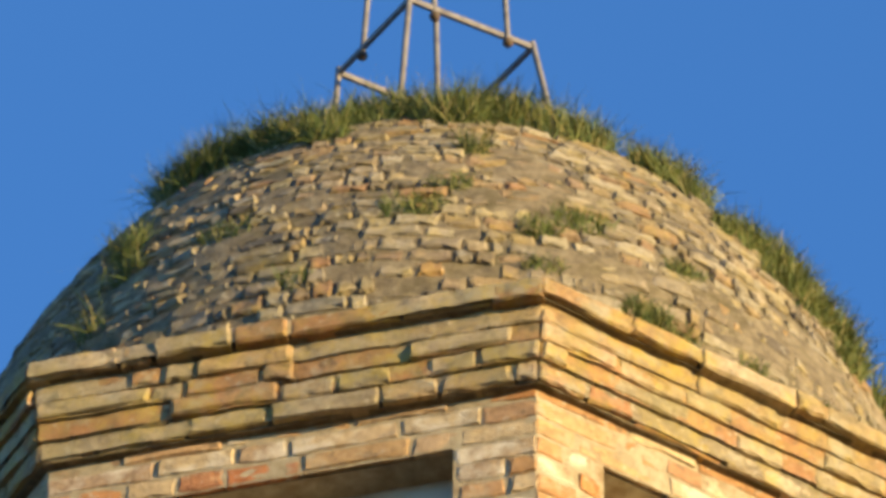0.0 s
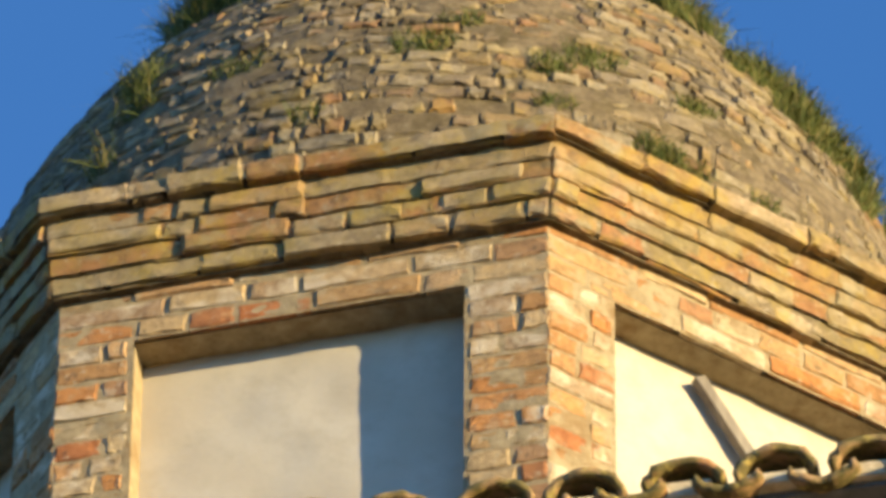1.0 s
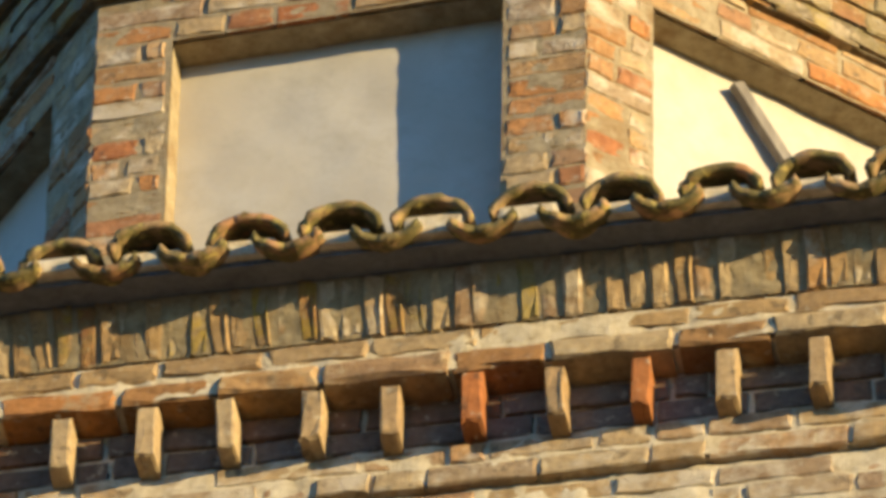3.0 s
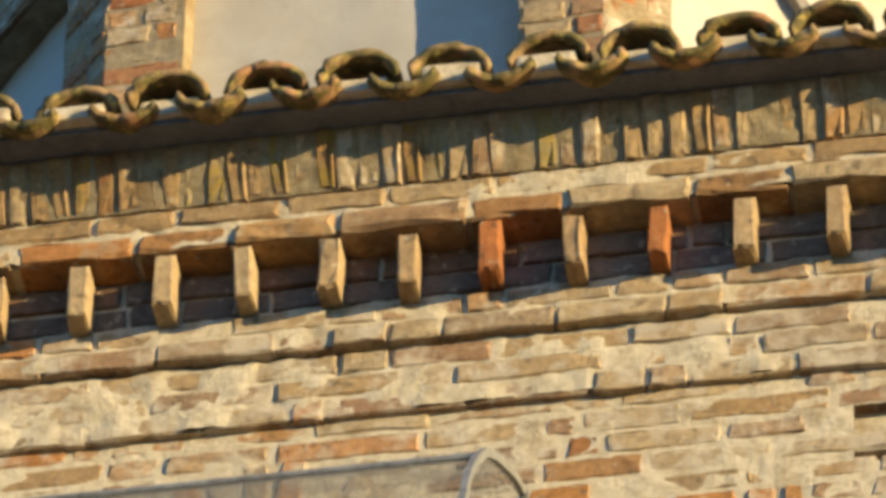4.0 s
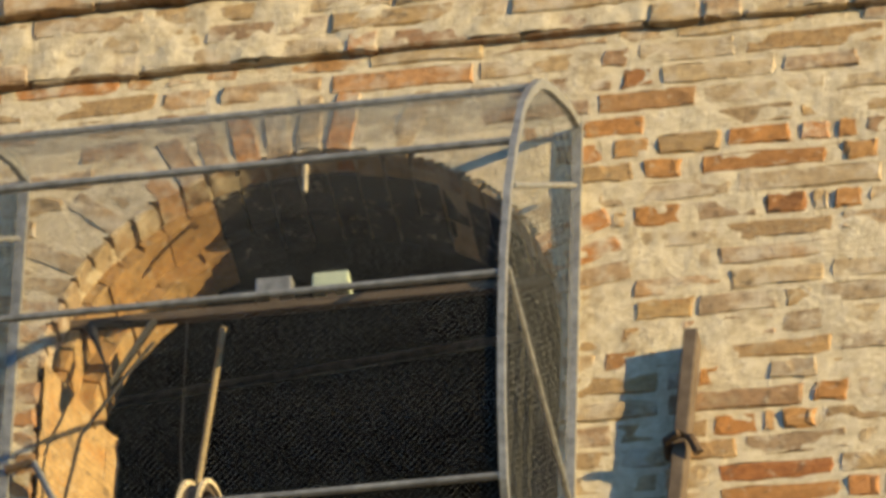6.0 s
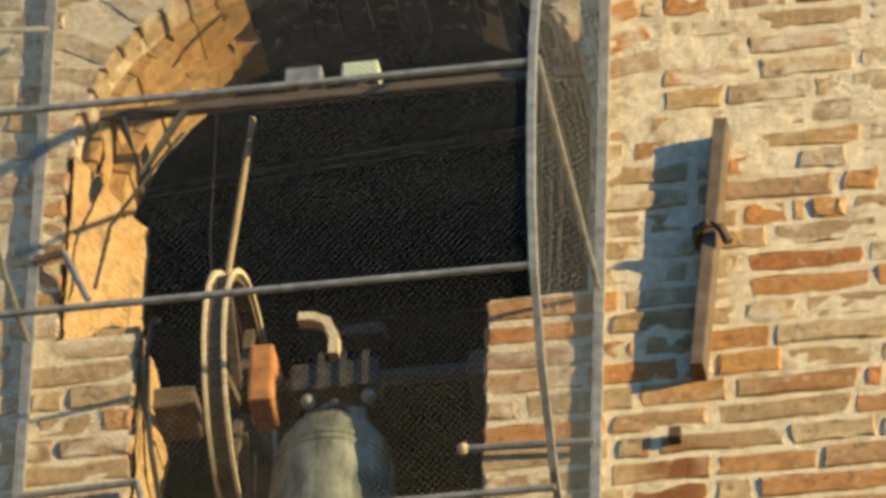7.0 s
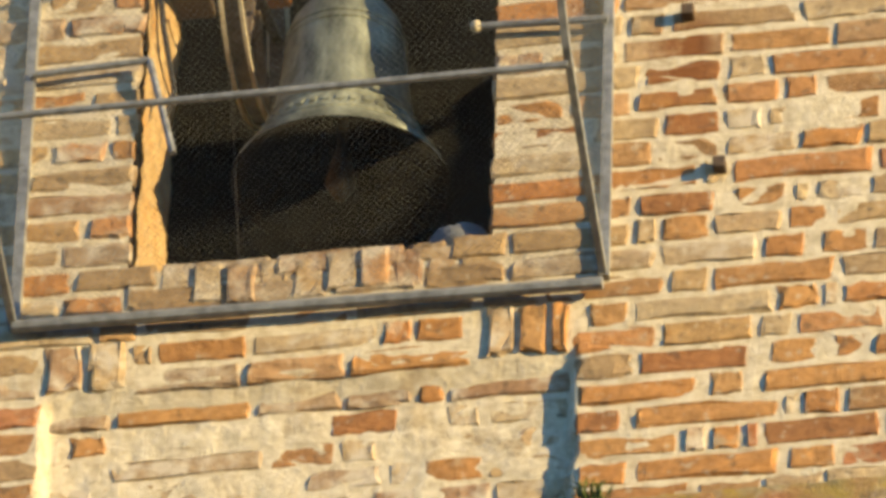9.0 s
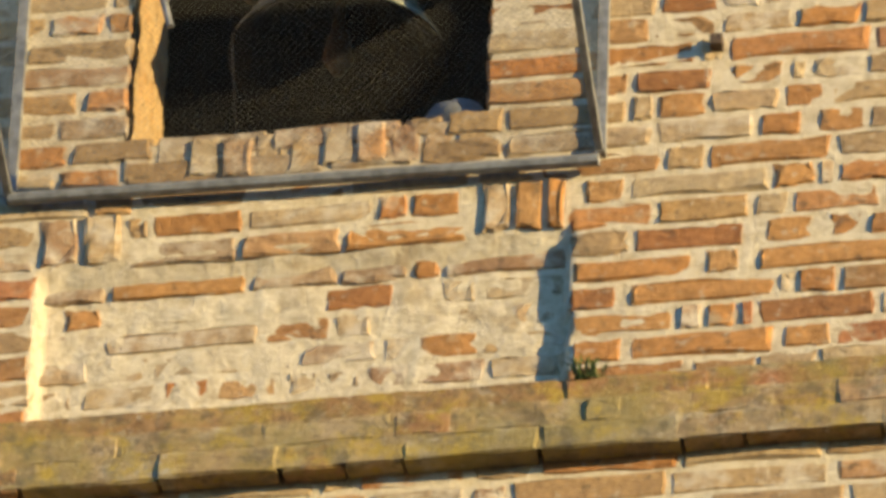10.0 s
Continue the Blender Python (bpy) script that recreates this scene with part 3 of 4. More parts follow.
courses(17.385, 3, -0.024, M_PALE, 0.062)
courses(17.587, 2, -0.05, M_PALE, 0.060)
# back of the dentil recess, its shade put into the brick colour
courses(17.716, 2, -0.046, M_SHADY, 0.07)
courses(17.862, 1, -0.138, M_BRICK, 0.066, (0.24, 0.28, 0.3), 0.25, 2.4)
courses(17.933, 1, -0.135, M_SAND, 0.062, (0.15, 0.2, 0.24), 0.25, 2.0)
for k in range(56):
    x = -1.33 + 0.0515 * k + wall_r.uniform(-0.003, 0.003)
    cp.append((pose(x, -0.135 + wall_r.uniform(-0.004, 0.004), 17.998 + wall_r.uniform(-0.006, 0.004), 25 + wall_r.uniform(-1.5, 1.5), wall_r.uniform(-3, 3), wall_r.uniform(-1.5, 1.5)), wall_r.choice((0.046, 0.048, 0.043)), wall_r.choice((M_LICHEN, M_SAND, M_PALE, M_SAND, M_PALE)), 0.15, 0.1, 2.0))
lay(cornice, cp)
bm = bmesh.new()
section = [(0.035, 17.392), (-0.012, 17.392), (-0.012, 17.592), (-0.036, 17.592), (-0.036, 17.868), (-0.122, 17.868), (-0.122, 18.0), (-0.172, 18.134), (0.035, 18.134)]
ends = [[bm.verts.new((x, y, z)) for y, z in section] for x in (-1.4, 1.6)]
for k in range(len(section)):
    bm.faces.new((ends[0][k], ends[0][(k + 1) % len(section)], ends[1][(k + 1) % len(section)], ends[1][k]))
bm.faces.new(ends[0])
bm.faces.new(ends[1])
part("mortar", bm, M_MORTAR, cornice, "mortar behind the cornice bricks")
flat = Matrix.Identity(4)
skin(pose(0, -0.135, 17.998, 25, 0, 0), -1.35, 1.5, 0.0, 0.15, 0.0015, "joint_mortar", cornice, "mortar between the upright bricks", None, 0.008, 0.012, 3.0, M_WARM)
for z0, z1, y in ((17.392, 17.582, -0.0225), (17.594, 17.712, -0.0465), (17.87, 17.99, -0.131)):
    skin(flat, -1.35, 1.5, z0, z1, y, "joint_mortar", cornice, "lime mortar smeared over the cornice courses", None, 0.014)
for x in (-1.063, -0.866, -0.668, -0.468, -0.28, -0.084, 0.1, 0.29, 0.484, 0.677, 0.876, 1.089, 1.29):
    ob = new("dentil", brick_mesh(0.056, {0.29: M_TERRA, 0.677: M_TERRA, -0.668: M_SAND}.get(x, M_SAND), rng.randrange(5), 0.15, 0.16, 1.6)[0])
    ob.parent = cornice
    ob.matrix_basis = pose(x, -0.128 + rng.uniform(-0.006, 0.006), 17.70 + rng.uniform(-0.008, 0.008), rng.uniform(-2, 2), rng.uniform(-2, 2), rng.uniform(-3, 3)) @ Matrix.Diagonal((rng.uniform(0.044, 0.052) / 0.07, 1, 1, 1))

# ---- roof ----
SLOPE = 17.0
roof = thing("tiled_roof", "low roof of mossy terracotta half-round tiles", "roof", kind="structure")
bm = bmesh.new()
cxr, cyr = -0.083, 2.0
e = [(X0 - 0.27, -0.27), (X1 + 0.27, -0.27), (X1 + 0.27, Y1 + 0.27), (X0 - 0.27, Y1 + 0.27)]
rise = 2.0 * math.tan(radians(SLOPE))
lowv = [bm.verts.new((x, y, 18.137)) for x, y in e]
midv = [bm.verts.new((x, y, 18.16)) for x, y in e]
topv = bm.verts.new((cxr, cyr, 18.15 + rise))
bm.faces.new(lowv)
for k in range(4):
    bm.faces.new((lowv[k], lowv[(k + 1) % 4], midv[(k + 1) % 4], midv[k]))
    bm.faces.new((midv[k], midv[(k + 1) % 4], topv))
part("eave_slab", bm, M_CEMENT, roof, "grey mortar bed under the tiles")


def half_tile(length, half, sag, up, seed):
    """A tapered half-round tile along +y, thick, its end at y = 0; up: cover, else pan."""
    bm = bmesh.new()
    rr = random.Random(seed)
    n, t = 14, 0.020
    rings = []
    for j in range(5):
        v = j / 4
        taper = 1 - 0.12 * v
        inner, outer = [], []
        for k in range(n + 1):
            a = math.pi * ((0.04 + 0.92 * k / n) if up else (0.13 + 0.74 * k / n))
            s = 1 if up else -1
            w = taper * (1 + (0.03 * rr.uniform(-1, 1) if j == 0 else 0))
            dy = rr.uniform(-0.006, 0.006) if j == 0 else 0
            for lst, q in ((outer, 0.0), (inner, t)):
                lst.append(bm.verts.new(((half - q * abs(math.cos(a)) * 0.7) * w * math.cos(a), length * v + dy, s * ((sag * w) * math.sin(a) - q))))
        rings.append((outer, inner))
    for (o0, i0), (o1, i1) in zip(rings, rings[1:]):
        for k in range(n):
            bm.faces.new((o0[k], o0[k + 1], o1[k + 1], o1[k]))
            bm.faces.new((i0[k], i1[k], i1[k + 1], i0[k + 1]))
        bm.faces.new((o0[0], o1[0], i1[0], i0[0]))
        bm.faces.new((o0[n], i0[n], i1[n], o1[n]))
    for o, i in (rings[0], rings[-1]):
        for k in range(n):
            bm.faces.new((o[k], i[k], i[k + 1], o[k + 1]))
    return bm


pans = [mesh_of(half_tile(0.45, 0.092, 0.058, False, s), "tile", M_TILE, True) for s in range(4)]
covers = [mesh_of(half_tile(0.45, 0.100, 0.074, True, s + 9), "tile", M_TILE, True) for s in range(4)]
tp = 0.2205
for j in range(4):
    for k in range(-4, 12):
        x = -0.768 + tp * k
        y0, z0 = -0.340 + 0.36 * j, 18.118 + 0.052 + 0.36 * j * math.tan(radians(SLOPE)) + 0.008 * (j > 0)
        for me, dx, dy, dz in ((pans[rng.randrange(4)], 0, 0, 0), (covers[rng.randrange(4)], tp / 2, 0.035, 0.010)):
            ob = new("tile", me)
            ob.parent = roof
            ob.matrix_basis = pose(x + dx + rng.uniform(-0.008, 0.008), y0 + dy + rng.uniform(-0.012, 0.012), z0 + dz + rng.uniform(-0.004, 0.006), SLOPE + rng.uniform(-1.5, 1.5), rng.uniform(-4, 4), rng.uniform(-2, 2))
# mortar lumps between the pans, under the covers
bm = bmesh.new()
lr = random.Random(3)
for k in range(-4, 12):
    x = -0.768 + tp * (k + 0.5)
    box(bm, x - 0.072, x + 0.072, -0.302 + lr.uniform(-0.012, 0.012), -0.1, 18.15, 18.204 + lr.uniform(-0.015, 0.012), 0.014)
part("bedding_mortar", bm, M_MORTAR, roof, "rough lumps of bedding mortar")

# ---- lantern: an eight-sided drum with sunk plastered panels ----
LROT, APO, CX, CY = -3.3, 1.506, -0.083, 2.0035
SIDE = 2 * APO * math.tan(math.pi / 8)
lantern = thing("lantern_drum", "eight-sided brick lantern drum with sunk plastered panels", "lantern")
LZ0, LZ1 = 18.3, 19.94


def face_pose(k, off=0.0):
    """The pose of side k of the drum: x along the side, -y outward, at its middle."""
    return pose(CX, CY, 0, 0, 0, LROT + 45 * k) @ Matrix.Translation((0, -APO - off, 0))


bm = bmesh.new()
for k in range(8):
    m = face_pose(k)
    h = SIDE / 2
    u = [(-h, LZ0), (-0.43, LZ0), (-0.43, 19.775), (0.42, 19.775), (0.42, LZ0), (h, LZ0), (h, 20.2), (-h, 20.2)]
    fr, bk = [[bm.verts.new(m @ Vector((x, y, z))) for x, z in u] for y in (0.02, 0.28)]
    bm.faces.new(fr)
    bm.faces.new(bk)
    for i in range(8):
        bm.faces.new((fr[i], fr[(i + 1) % 8], bk[(i + 1) % 8], bk[i]))
    part("core", bm, M_WARM, lantern, "mortar core")
    bm = bmesh.new()
    if k in (0, 1, 7):
        skin(m, -h + 0.001, h - 0.001, LZ0, 19.94, 0.0025, "joint_mortar", lantern, "pale lime mortar joints", (-0.424, 0.41, 0, 19.77), 0.005, 0.015, k, M_WARM)
bm.free()
for k in range(8):
    bm = bmesh.new()
    m = face_pose(k)
    nxp, nzp = 30, 40
    grid = [[bm.verts.new(m @ Vector((-0.46 + 0.92 * i / nxp, 0.103 + 0.005 * noise.noise((i * 0.25 + k * 9, j * 0.25, 0.5)) + 0.002 * noise.noise((i * 0.9, j * 0.9, k)), LZ0 + 1.5 * j / nzp))) for i in range(nxp + 1)] for j in range(nzp + 1)]
    for j in range(nzp):
        for i in range(nxp):
            bm.faces.new((grid[j][i], grid[j][i + 1], grid[j + 1][i + 1], grid[j + 1][i]))
    part("plaster_panel", bm, M_PLASTER, lantern, "stained cream plaster panel", True)
lp = []
for k in (0, 1, 7):
    m = face_pose(k)
    h = SIDE / 2
    z = 18.45
    row = 0
    while z < 19.93:
        if z < 19.74:
            runs = [(-h - 0.006, -0.432 + wall_r.uniform(-0.008, 0.008)), (0.416 + wall_r.uniform(-0.008, 0.008), h + 0.006)]
        else:
            runs = [(-h - 0.006, h + 0.006)]
        for x0, x1 in runs:
            for xc, l in spread(x0, x1, (0.09, 0.13, 0.2) if z < 19.74 else (0.13, 0.2, 0.27), wall_r, 0.011):
                lp.append((m @ pose(xc, wall_r.uniform(-0.004, 0.003), z + wall_r.uniform(-0.003, 0.003), 0, wall_r.uniform(-0.8, 0.8), wall_r.uniform(-0.8, 0.8)), l, M_BRICK if wall_r.random() < 0.6 else M_PALE, 0.058, 0.125, 1.3))
        z += 0.0665
        row += 1
lay(lantern, lp)
dc = thing("lantern_cornice", "stepped lichened brick cornice round the lantern", "cornice")
lc = []
for k in (0, 1, 7):
    for z, off, hh in ((19.945, 0.034, 0.060), (20.006, 0.046, 0.058), (20.065, 0.056, 0.057), (20.123, 0.064, 0.056), (20.182, 0.100, 0.062)):
        m = face_pose(k, off)
        h = (APO + off) * math.tan(math.pi / 8)
        for xc, l in spread(-h, h, (0.09, 0.14, 0.2, 0.24, 0.28), wall_r, 0.009):
            lc.append((m @ pose(xc, wall_r.uniform(-0.011, 0.008), z + wall_r.uniform(-0.006, 0.003), wall_r.uniform(-1, 1), wall_r.uniform(-0.7, 0.7), wall_r.uniform(-0.8, 0.8)), l, M_RAGGED, hh - 0.002, 0.22, 2.2 if off > 0.1 else 1.7))
    for z0, z1, off in ((19.948, 20.004, 0.034), (20.004, 20.062, 0.046), (20.062, 20.12, 0.056), (20.12, 20.180, 0.064), (20.185, 20.238, 0.099)):
        h = (APO + off) * math.tan(math.pi / 8) - 0.004
        skin(face_pose(k, off), -h, h, z0, z1, 0.001, "joint_mortar", dc, "lichened mortar joints", None, 0.010, 0.015, k + z0, M_RAGGED)
lay(dc, lc)
bm = bmesh.new()
for r0, z0, z1 in ((APO + 0.02, 19.94, 20.18), (APO + 0.08, 20.18, 20.238)):
    ring = [[bm.verts.new(pose(CX, CY, 0, 0, 0, LROT + 45 * k + 22.5) @ Vector((0, -r / math.cos(math.pi / 8), z))) for k in range(8)] for r, z in ((r0, z0), (r0, z1), (r0 - 0.5, z1), (r0 - 0.5, z0))]
    for a, b in zip(ring, ring[1:] + ring[:1]):
        for k in range(8):
            bm.faces.new((a[k], a[(k + 1) % 8], b[(k + 1) % 8], b[k]))
part("core", bm, M_DIRTY, dc)

# ---- dome ----
DA, DC, DZ = 1.41, 2.0, 20.22
dome = thing("dome", "weathered stone and brick dome overgrown with grass", "dome")
bm = bmesh.new()
nu, nv = 160, 90
rings = []
for j in range(nv):
    th = radians(89) * j / (nv - 1)
    ring = []
    for i in range(nu):
        ph = 2 * math.pi * i / nu
        d = 0.012 * noise.noise((6 * math.sin(ph), 6 * math.cos(ph), 9 * th)) + 0.008 * noise.noise((25 * math.sin(ph), 25 * math.cos(ph), 30 * th)) - 0.0045
        ring.append(bm.verts.new((CX + (DA + d) * math.cos(th) * math.sin(ph), CY - (DA + d) * math.cos(th) * math.cos(ph), DZ + (DC + d) * math.sin(th))))
    rings.append(ring)
for a, b in zip(rings, rings[1:]):
    for k in range(nu):
        bm.faces.new((a[k], a[(k + 1) % nu], b[(k + 1) % nu], b[k]))
bm.faces.new(rings[-1])
part("shell", bm, M_DIRTY, dome, "mortar shell of the dome", True)


def on_dome(ph, th, out=0.0):
    """A pose on the dome: x along the course, -y outward, z up the slope. Degrees."""
    p, t = radians(ph), radians(th)
    pos = Vector((CX + DA * math.cos(t) * math.sin(p), CY - DA * math.cos(t) * math.cos(p), DZ + DC * math.sin(t)))
    n = Vector((math.cos(t) * math.sin(p) / DA, -math.cos(t) * math.cos(p) / DA, math.sin(t) / DC)).normalized()
    x = Vector((math.cos(p), math.sin(p), 0))
    z = x.cross(-n).normalized()
    return Matrix.Translation(pos + n * out) @ Matrix((x, -n, z)).transposed().to_4x4()


stones, more = [], []
dr = random.Random(21)
th = 0.0
while th < 62:
    ds = math.hypot(DA * math.sin(radians(th)), DC * math.cos(radians(th)))
    hh = dr.choice((0.044, 0.05, 0.055, 0.06, 0.066))
    circ = DA * math.cos(radians(th))
    ph = -78 + dr.uniform(0, 4)
    while ph < 100:
        l = dr.choice((0.05, 0.06, 0.075, 0.09, 0.11, 0.14)) * dr.uniform(0.8, 1.2)
        dph = math.degrees(l / circ)
        if dr.random() > 0.07:
            it = (on_dome(ph + dph / 2, th, dr.uniform(-0.003, 0.005)) @ pose(0, 0, dr.uniform(-0.004, 0.004), dr.uniform(-3, 3), dr.uniform(-3, 3), dr.uniform(-3, 3)), l - 0.009, M_STONE, hh - dr.choice((0.006, 0.010, 0.014)), 0.09, 2.0)
            (stones if -22 < ph < 55 and 8 < th < 50 else more).append(it)
        ph += dph
    th += math.degrees(hh / ds)
dr.shuffle(stones)
lay(dome, stones + more, "stone", 300, "smaller stones of the dome")


# ---- grass ----
def grass_tufts(name, label, tufts, seed):
    """tufts: azimuth, height angle, spread in metres, blades, blade length."""
    r = random.Random(seed)
    vs, fs = [], []
    for ph, th, wide, count, ln in tufts:
        for _ in range(count):
            a, q = r.uniform(0, 2 * math.pi), wide * math.sqrt(r.random())
            m = on_dome(ph, th) @ Matrix.Translation((q * math.cos(a), 0.0, 0.6 * q * math.sin(a)))
            root = m.translation
            up = (m.to_3x3() @ Vector((r.gauss(0, 0.6), -0.55 + r.gauss(0, 0.35), 0.4 + r.gauss(0, 0.4))) + Vector((0, 0, 0.5))).normalized()
            side = up.cross(Vector((r.uniform(-1, 1), r.uniform(-1, 1), r.uniform(-1, 1)))).normalized()
            bend = side.cross(up) * r.uniform(-0.8, 0.8) + Vector((0, 0, -r.uniform(0.0, 0.6)))
            l, w = ln * r.uniform(0.25, 1.1), r.uniform(0.0006, 0.0018)
            p1, p2 = root + up * l * 0.55, root + (up + bend * 0.6) * l
            o = len(vs)
            vs += [tuple(root - side * w - up * 0.02), tuple(root + side * w - up * 0.02), tuple(p1 + side * w * 0.8), tuple(p1 - side * w * 0.8), tuple(p2)]
            fs += [(o, o + 1, o + 2, o + 3), (o + 3, o + 2, o + 4)]
    me = bpy.data.meshes.new(name)
    me.from_pydata(vs, [], fs)
    me.materials.append(M_GRASS)
    return tagged(new(name, me), label, "grass", kind="stuff")


gr = random.Random(12)
crown = []
for ph in np.arange(-33, 40, 1.6):
    gap = 0.42 + 0.5 * math.sin(ph * 0.42 + 1.0) + 0.45 * math.sin(ph * 1.1)
    if gap > 0.1:
        crown.append((ph, 48.5 - 0.0018 * (ph - 8) ** 2 + gr.uniform(-3.0, 2.5), 0.05 + 0.05 * gap, int(330 * gap), gr.uniform(0.07, 0.15) * (0.6 + 0.5 * gap)))
crown += [(-31, 42.5, 0.08, 500, 0.14), (-26, 44.5, 0.1, 800, 0.14), (-20, 46, 0.08, 500, 0.11), (-8, 42, 0.1, 700, 0.13), (-5, 39, 0.06, 260, 0.12), (2, 48, 0.1, 500, 0.13), (12, 45, 0.1, 800, 0.15), (20, 48, 0.1, 700, 0.16), (24, 49, 0.08, 500, 0.14), (34, 47.5, 0.06, 300, 0.11), (15, 33, 0.04, 200, 0.09)]
crown += [(gr.uniform(-30, 30), gr.uniform(40, 49), 0.1, 5, 0.19) for _ in range(16)]
grass_tufts("crown_grass", "tall green grass growing along the dome's crown", crown, 5)
flank = [(44, 44.5, 0.06, 500, 0.11), (48, 43, 0.08, 700, 0.13), (50, 40, 0.05, 300, 0.09), (52, 33, 0.08, 400, 0.07), (56, 36, 0.07, 400, 0.09), (59, 34, 0.09, 800, 0.11), (63, 33, 0.09, 800, 0.12), (57, 28, 0.08, 450, 0.08), (61, 27, 0.09, 700, 0.11), (67, 29, 0.09, 700, 0.12), (71, 27, 0.08, 600, 0.13), (66, 22, 0.06, 350, 0.09), (75, 22, 0.08, 500, 0.12)]
flank += [(gr.uniform(44, 72), gr.uniform(28, 40), 0.1, 6, 0.2) for _ in range(10)]
grass_tufts("flank_grass", "green grass clumps along the sunlit flank of the dome", flank, 6)
weeds = [(-29, 27, 0.06, 220, 0.13), (-27, 22, 0.06, 200, 0.1), (8, 21, 0.09, 260, 0.05), (22, 18.5, 0.06, 260, 0.06), (27, 21, 0.09, 300, 0.05), (33, 10, 0.07, 280, 0.06), (36, 9, 0.08, 240, 0.05), (39, 18, 0.06, 240, 0.05), (-30, 15, 0.05, 60, 0.13), (-28, 30, 0.05, 10, 0.26), (-31, 22, 0.08, 8, 0.22), (22, 13, 0.06, 200, 0.05), (-5, 12, 0.05, 80, 0.05), (-14, 22, 0.08, 160, 0.05), (46, 8, 0.05, 160, 0.06), (56, 8, 0.05, 200, 0.07), (12, 25, 0.06, 150, 0.05)]
grass_tufts("weeds", "small weeds in the joints of the dome", weeds, 7)

# ---- iron stand on the dome ----
stand = thing("iron_stand", "rusty iron bar stand on top of the dome", "iron frame")
RZ = 23.0
ring = {"n": (-0.113, 1.763), "r": (0.195, 1.995), "f": (-0.055, 2.232), "l": (-0.356, 1.998)}
for a, b in (("n", "r"), ("r", "f"), ("f", "l"), ("l", "n")):
    part("ring_bar", flat_bar(bmesh.new(), [(*ring[a], RZ), (*ring[b], RZ)], (0, 0, 1), 0.020, 0.010), M_GREYIRON, stand)
for key, foot in (("l", (-0.40, 1.99, 22.05)), ("r", (0.36, 1.99, 22.0)), ("n", (-0.155, 1.72, 22.05)), ("f", (-0.03, 2.3, 22.05))):
    part("leg", tube(bmesh.new(), [(*ring[key], RZ + 0.02), foot], 0.009), M_GREYIRON, stand)
for x, y, lean in ((-0.275, 1.92, 0.06), (0.135, 1.94, -0.05), (-0.05, 1.81, -0.05)):
    part("post", tube(bmesh.new(), [(x, y, RZ - 0.03), (x + lean, y, RZ + 1.1)], 0.0085), M_GREYIRON, stand)
    bmc = bmesh.new()
    bmesh.ops.create_uvsphere(bmc, u_segments=10, v_segments=6, radius=0.016, matrix=Matrix.Translation((x, y, RZ - 0.03)))
    part("clamp", bmc, M_IRON, stand, "", True)

part("brace", tube(bmesh.new(), [(-0.05, 1.83, RZ - 0.02), (-0.045, 1.9, 22.1)], 0.0085), M_GREYIRON, stand)

# ---- bird-guard cage over the opening ----
cage = thing("mesh_cage", "bulging galvanised wire-mesh cage over the bell opening", "cage")
CL, CR = -0.905, 0.36
PROFILE = [(-0.03, 17.09), (-0.16, 17.02), (-0.30, 16.925), (-0.42, 16.84), (-0.52, 16.755), (-0.63, 16.63), (-0.72, 16.50), (-0.80, 16.32), (-0.86, 16.13), (-0.89, 15.92), (-0.885, 15.72), (-0.86, 15.52), (-0.81, 15.36), (-0.70, 15.21), (-0.52, 15.06), (-0.31, 14.965), (-0.15, 14.90), (-0.03, 14.855)]
for x in (CL, CR):
    part("side_hoop", flat_bar(bmesh.new(), [(x, y, z) for y, z in PROFILE], (1, 0, 0), 0.016, 0.022), M_STEEL, cage)
    part("wall_post", flat_bar(bmesh.new(), [(x, -0.009, 14.85), (x, -0.009, 17.1)], (1, 0, 0), 0.022, 0.026), M_STEEL, cage)
for y, z, r in ((-0.58, 16.69, 0.009), (-0.80, 16.33, 0.009), (-0.89, 15.87, 0.008), (-0.815, 15.37, 0.008), (-0.50, 15.031, 0.008)):
    part("cross_bar", tube(bmesh.new(), [(CL, y, z), (CR, y, z)], r), M_STEEL, cage)
part("bottom_bar", tube(bmesh.new(), [(CL, -0.03, 14.845), (CR, -0.03, 14.822)], 0.014), M_STEEL, cage)
for x in (CL, CR):
    part("brace", tube(bmesh.new(), [(x, -0.84, 15.93), (x, -0.03, 15.98)], 0.007), M_STEEL, cage)
    part("stay", tube(bmesh.new(), [(x, -0.80, 16.2), (x, -0.04, 16.89)], 0.007), M_STEEL, cage)


def wire_mesh(bm, rows, cell, r):
    """A diamond net of thin wires over a strip: rows(u, v) gives the place, for u and v in metres."""
    fn, w, h = rows
    step = cell / 2
    nu_, nv_ = int(w / step), int(h / step)
    for s in (1, -1):
        for start in range(-nv_, nu_ + nv_, 2):
            line = []
            for j in range(nv_ + 1):
                i = start + s * j
                if 0 <= i <= nu_:
                    line.append(fn(i * step, j * step))
            for a, b in zip(line[::4], line[4::4] + ([line[-1]] if (len(line) - 1) % 4 and len(line) > 1 else [])):
                a, b = Vector(a), Vector(b)
                d = (b - a)
                if d.length < 1e-5:
                    continue
                u = d.orthogonal().normalized()
                v = d.cross(u).normalized()
                va = [bm.verts.new(p + r * (math.cos(k * 2.0944) * u + math.sin(k * 2.0944) * v)) for p in (a, b) for k in range(3)]
                for k in range(3):
                    bm.faces.new((va[k], va[(k + 1) % 3], va[3 + (k + 1) % 3], va[3 + k]))


arc = [0.0]
for (ya, za), (yb, zb) in zip(PROFILE, PROFILE[1:]):
    arc.append(arc[-1] + math.hypot(yb - ya, zb - za))


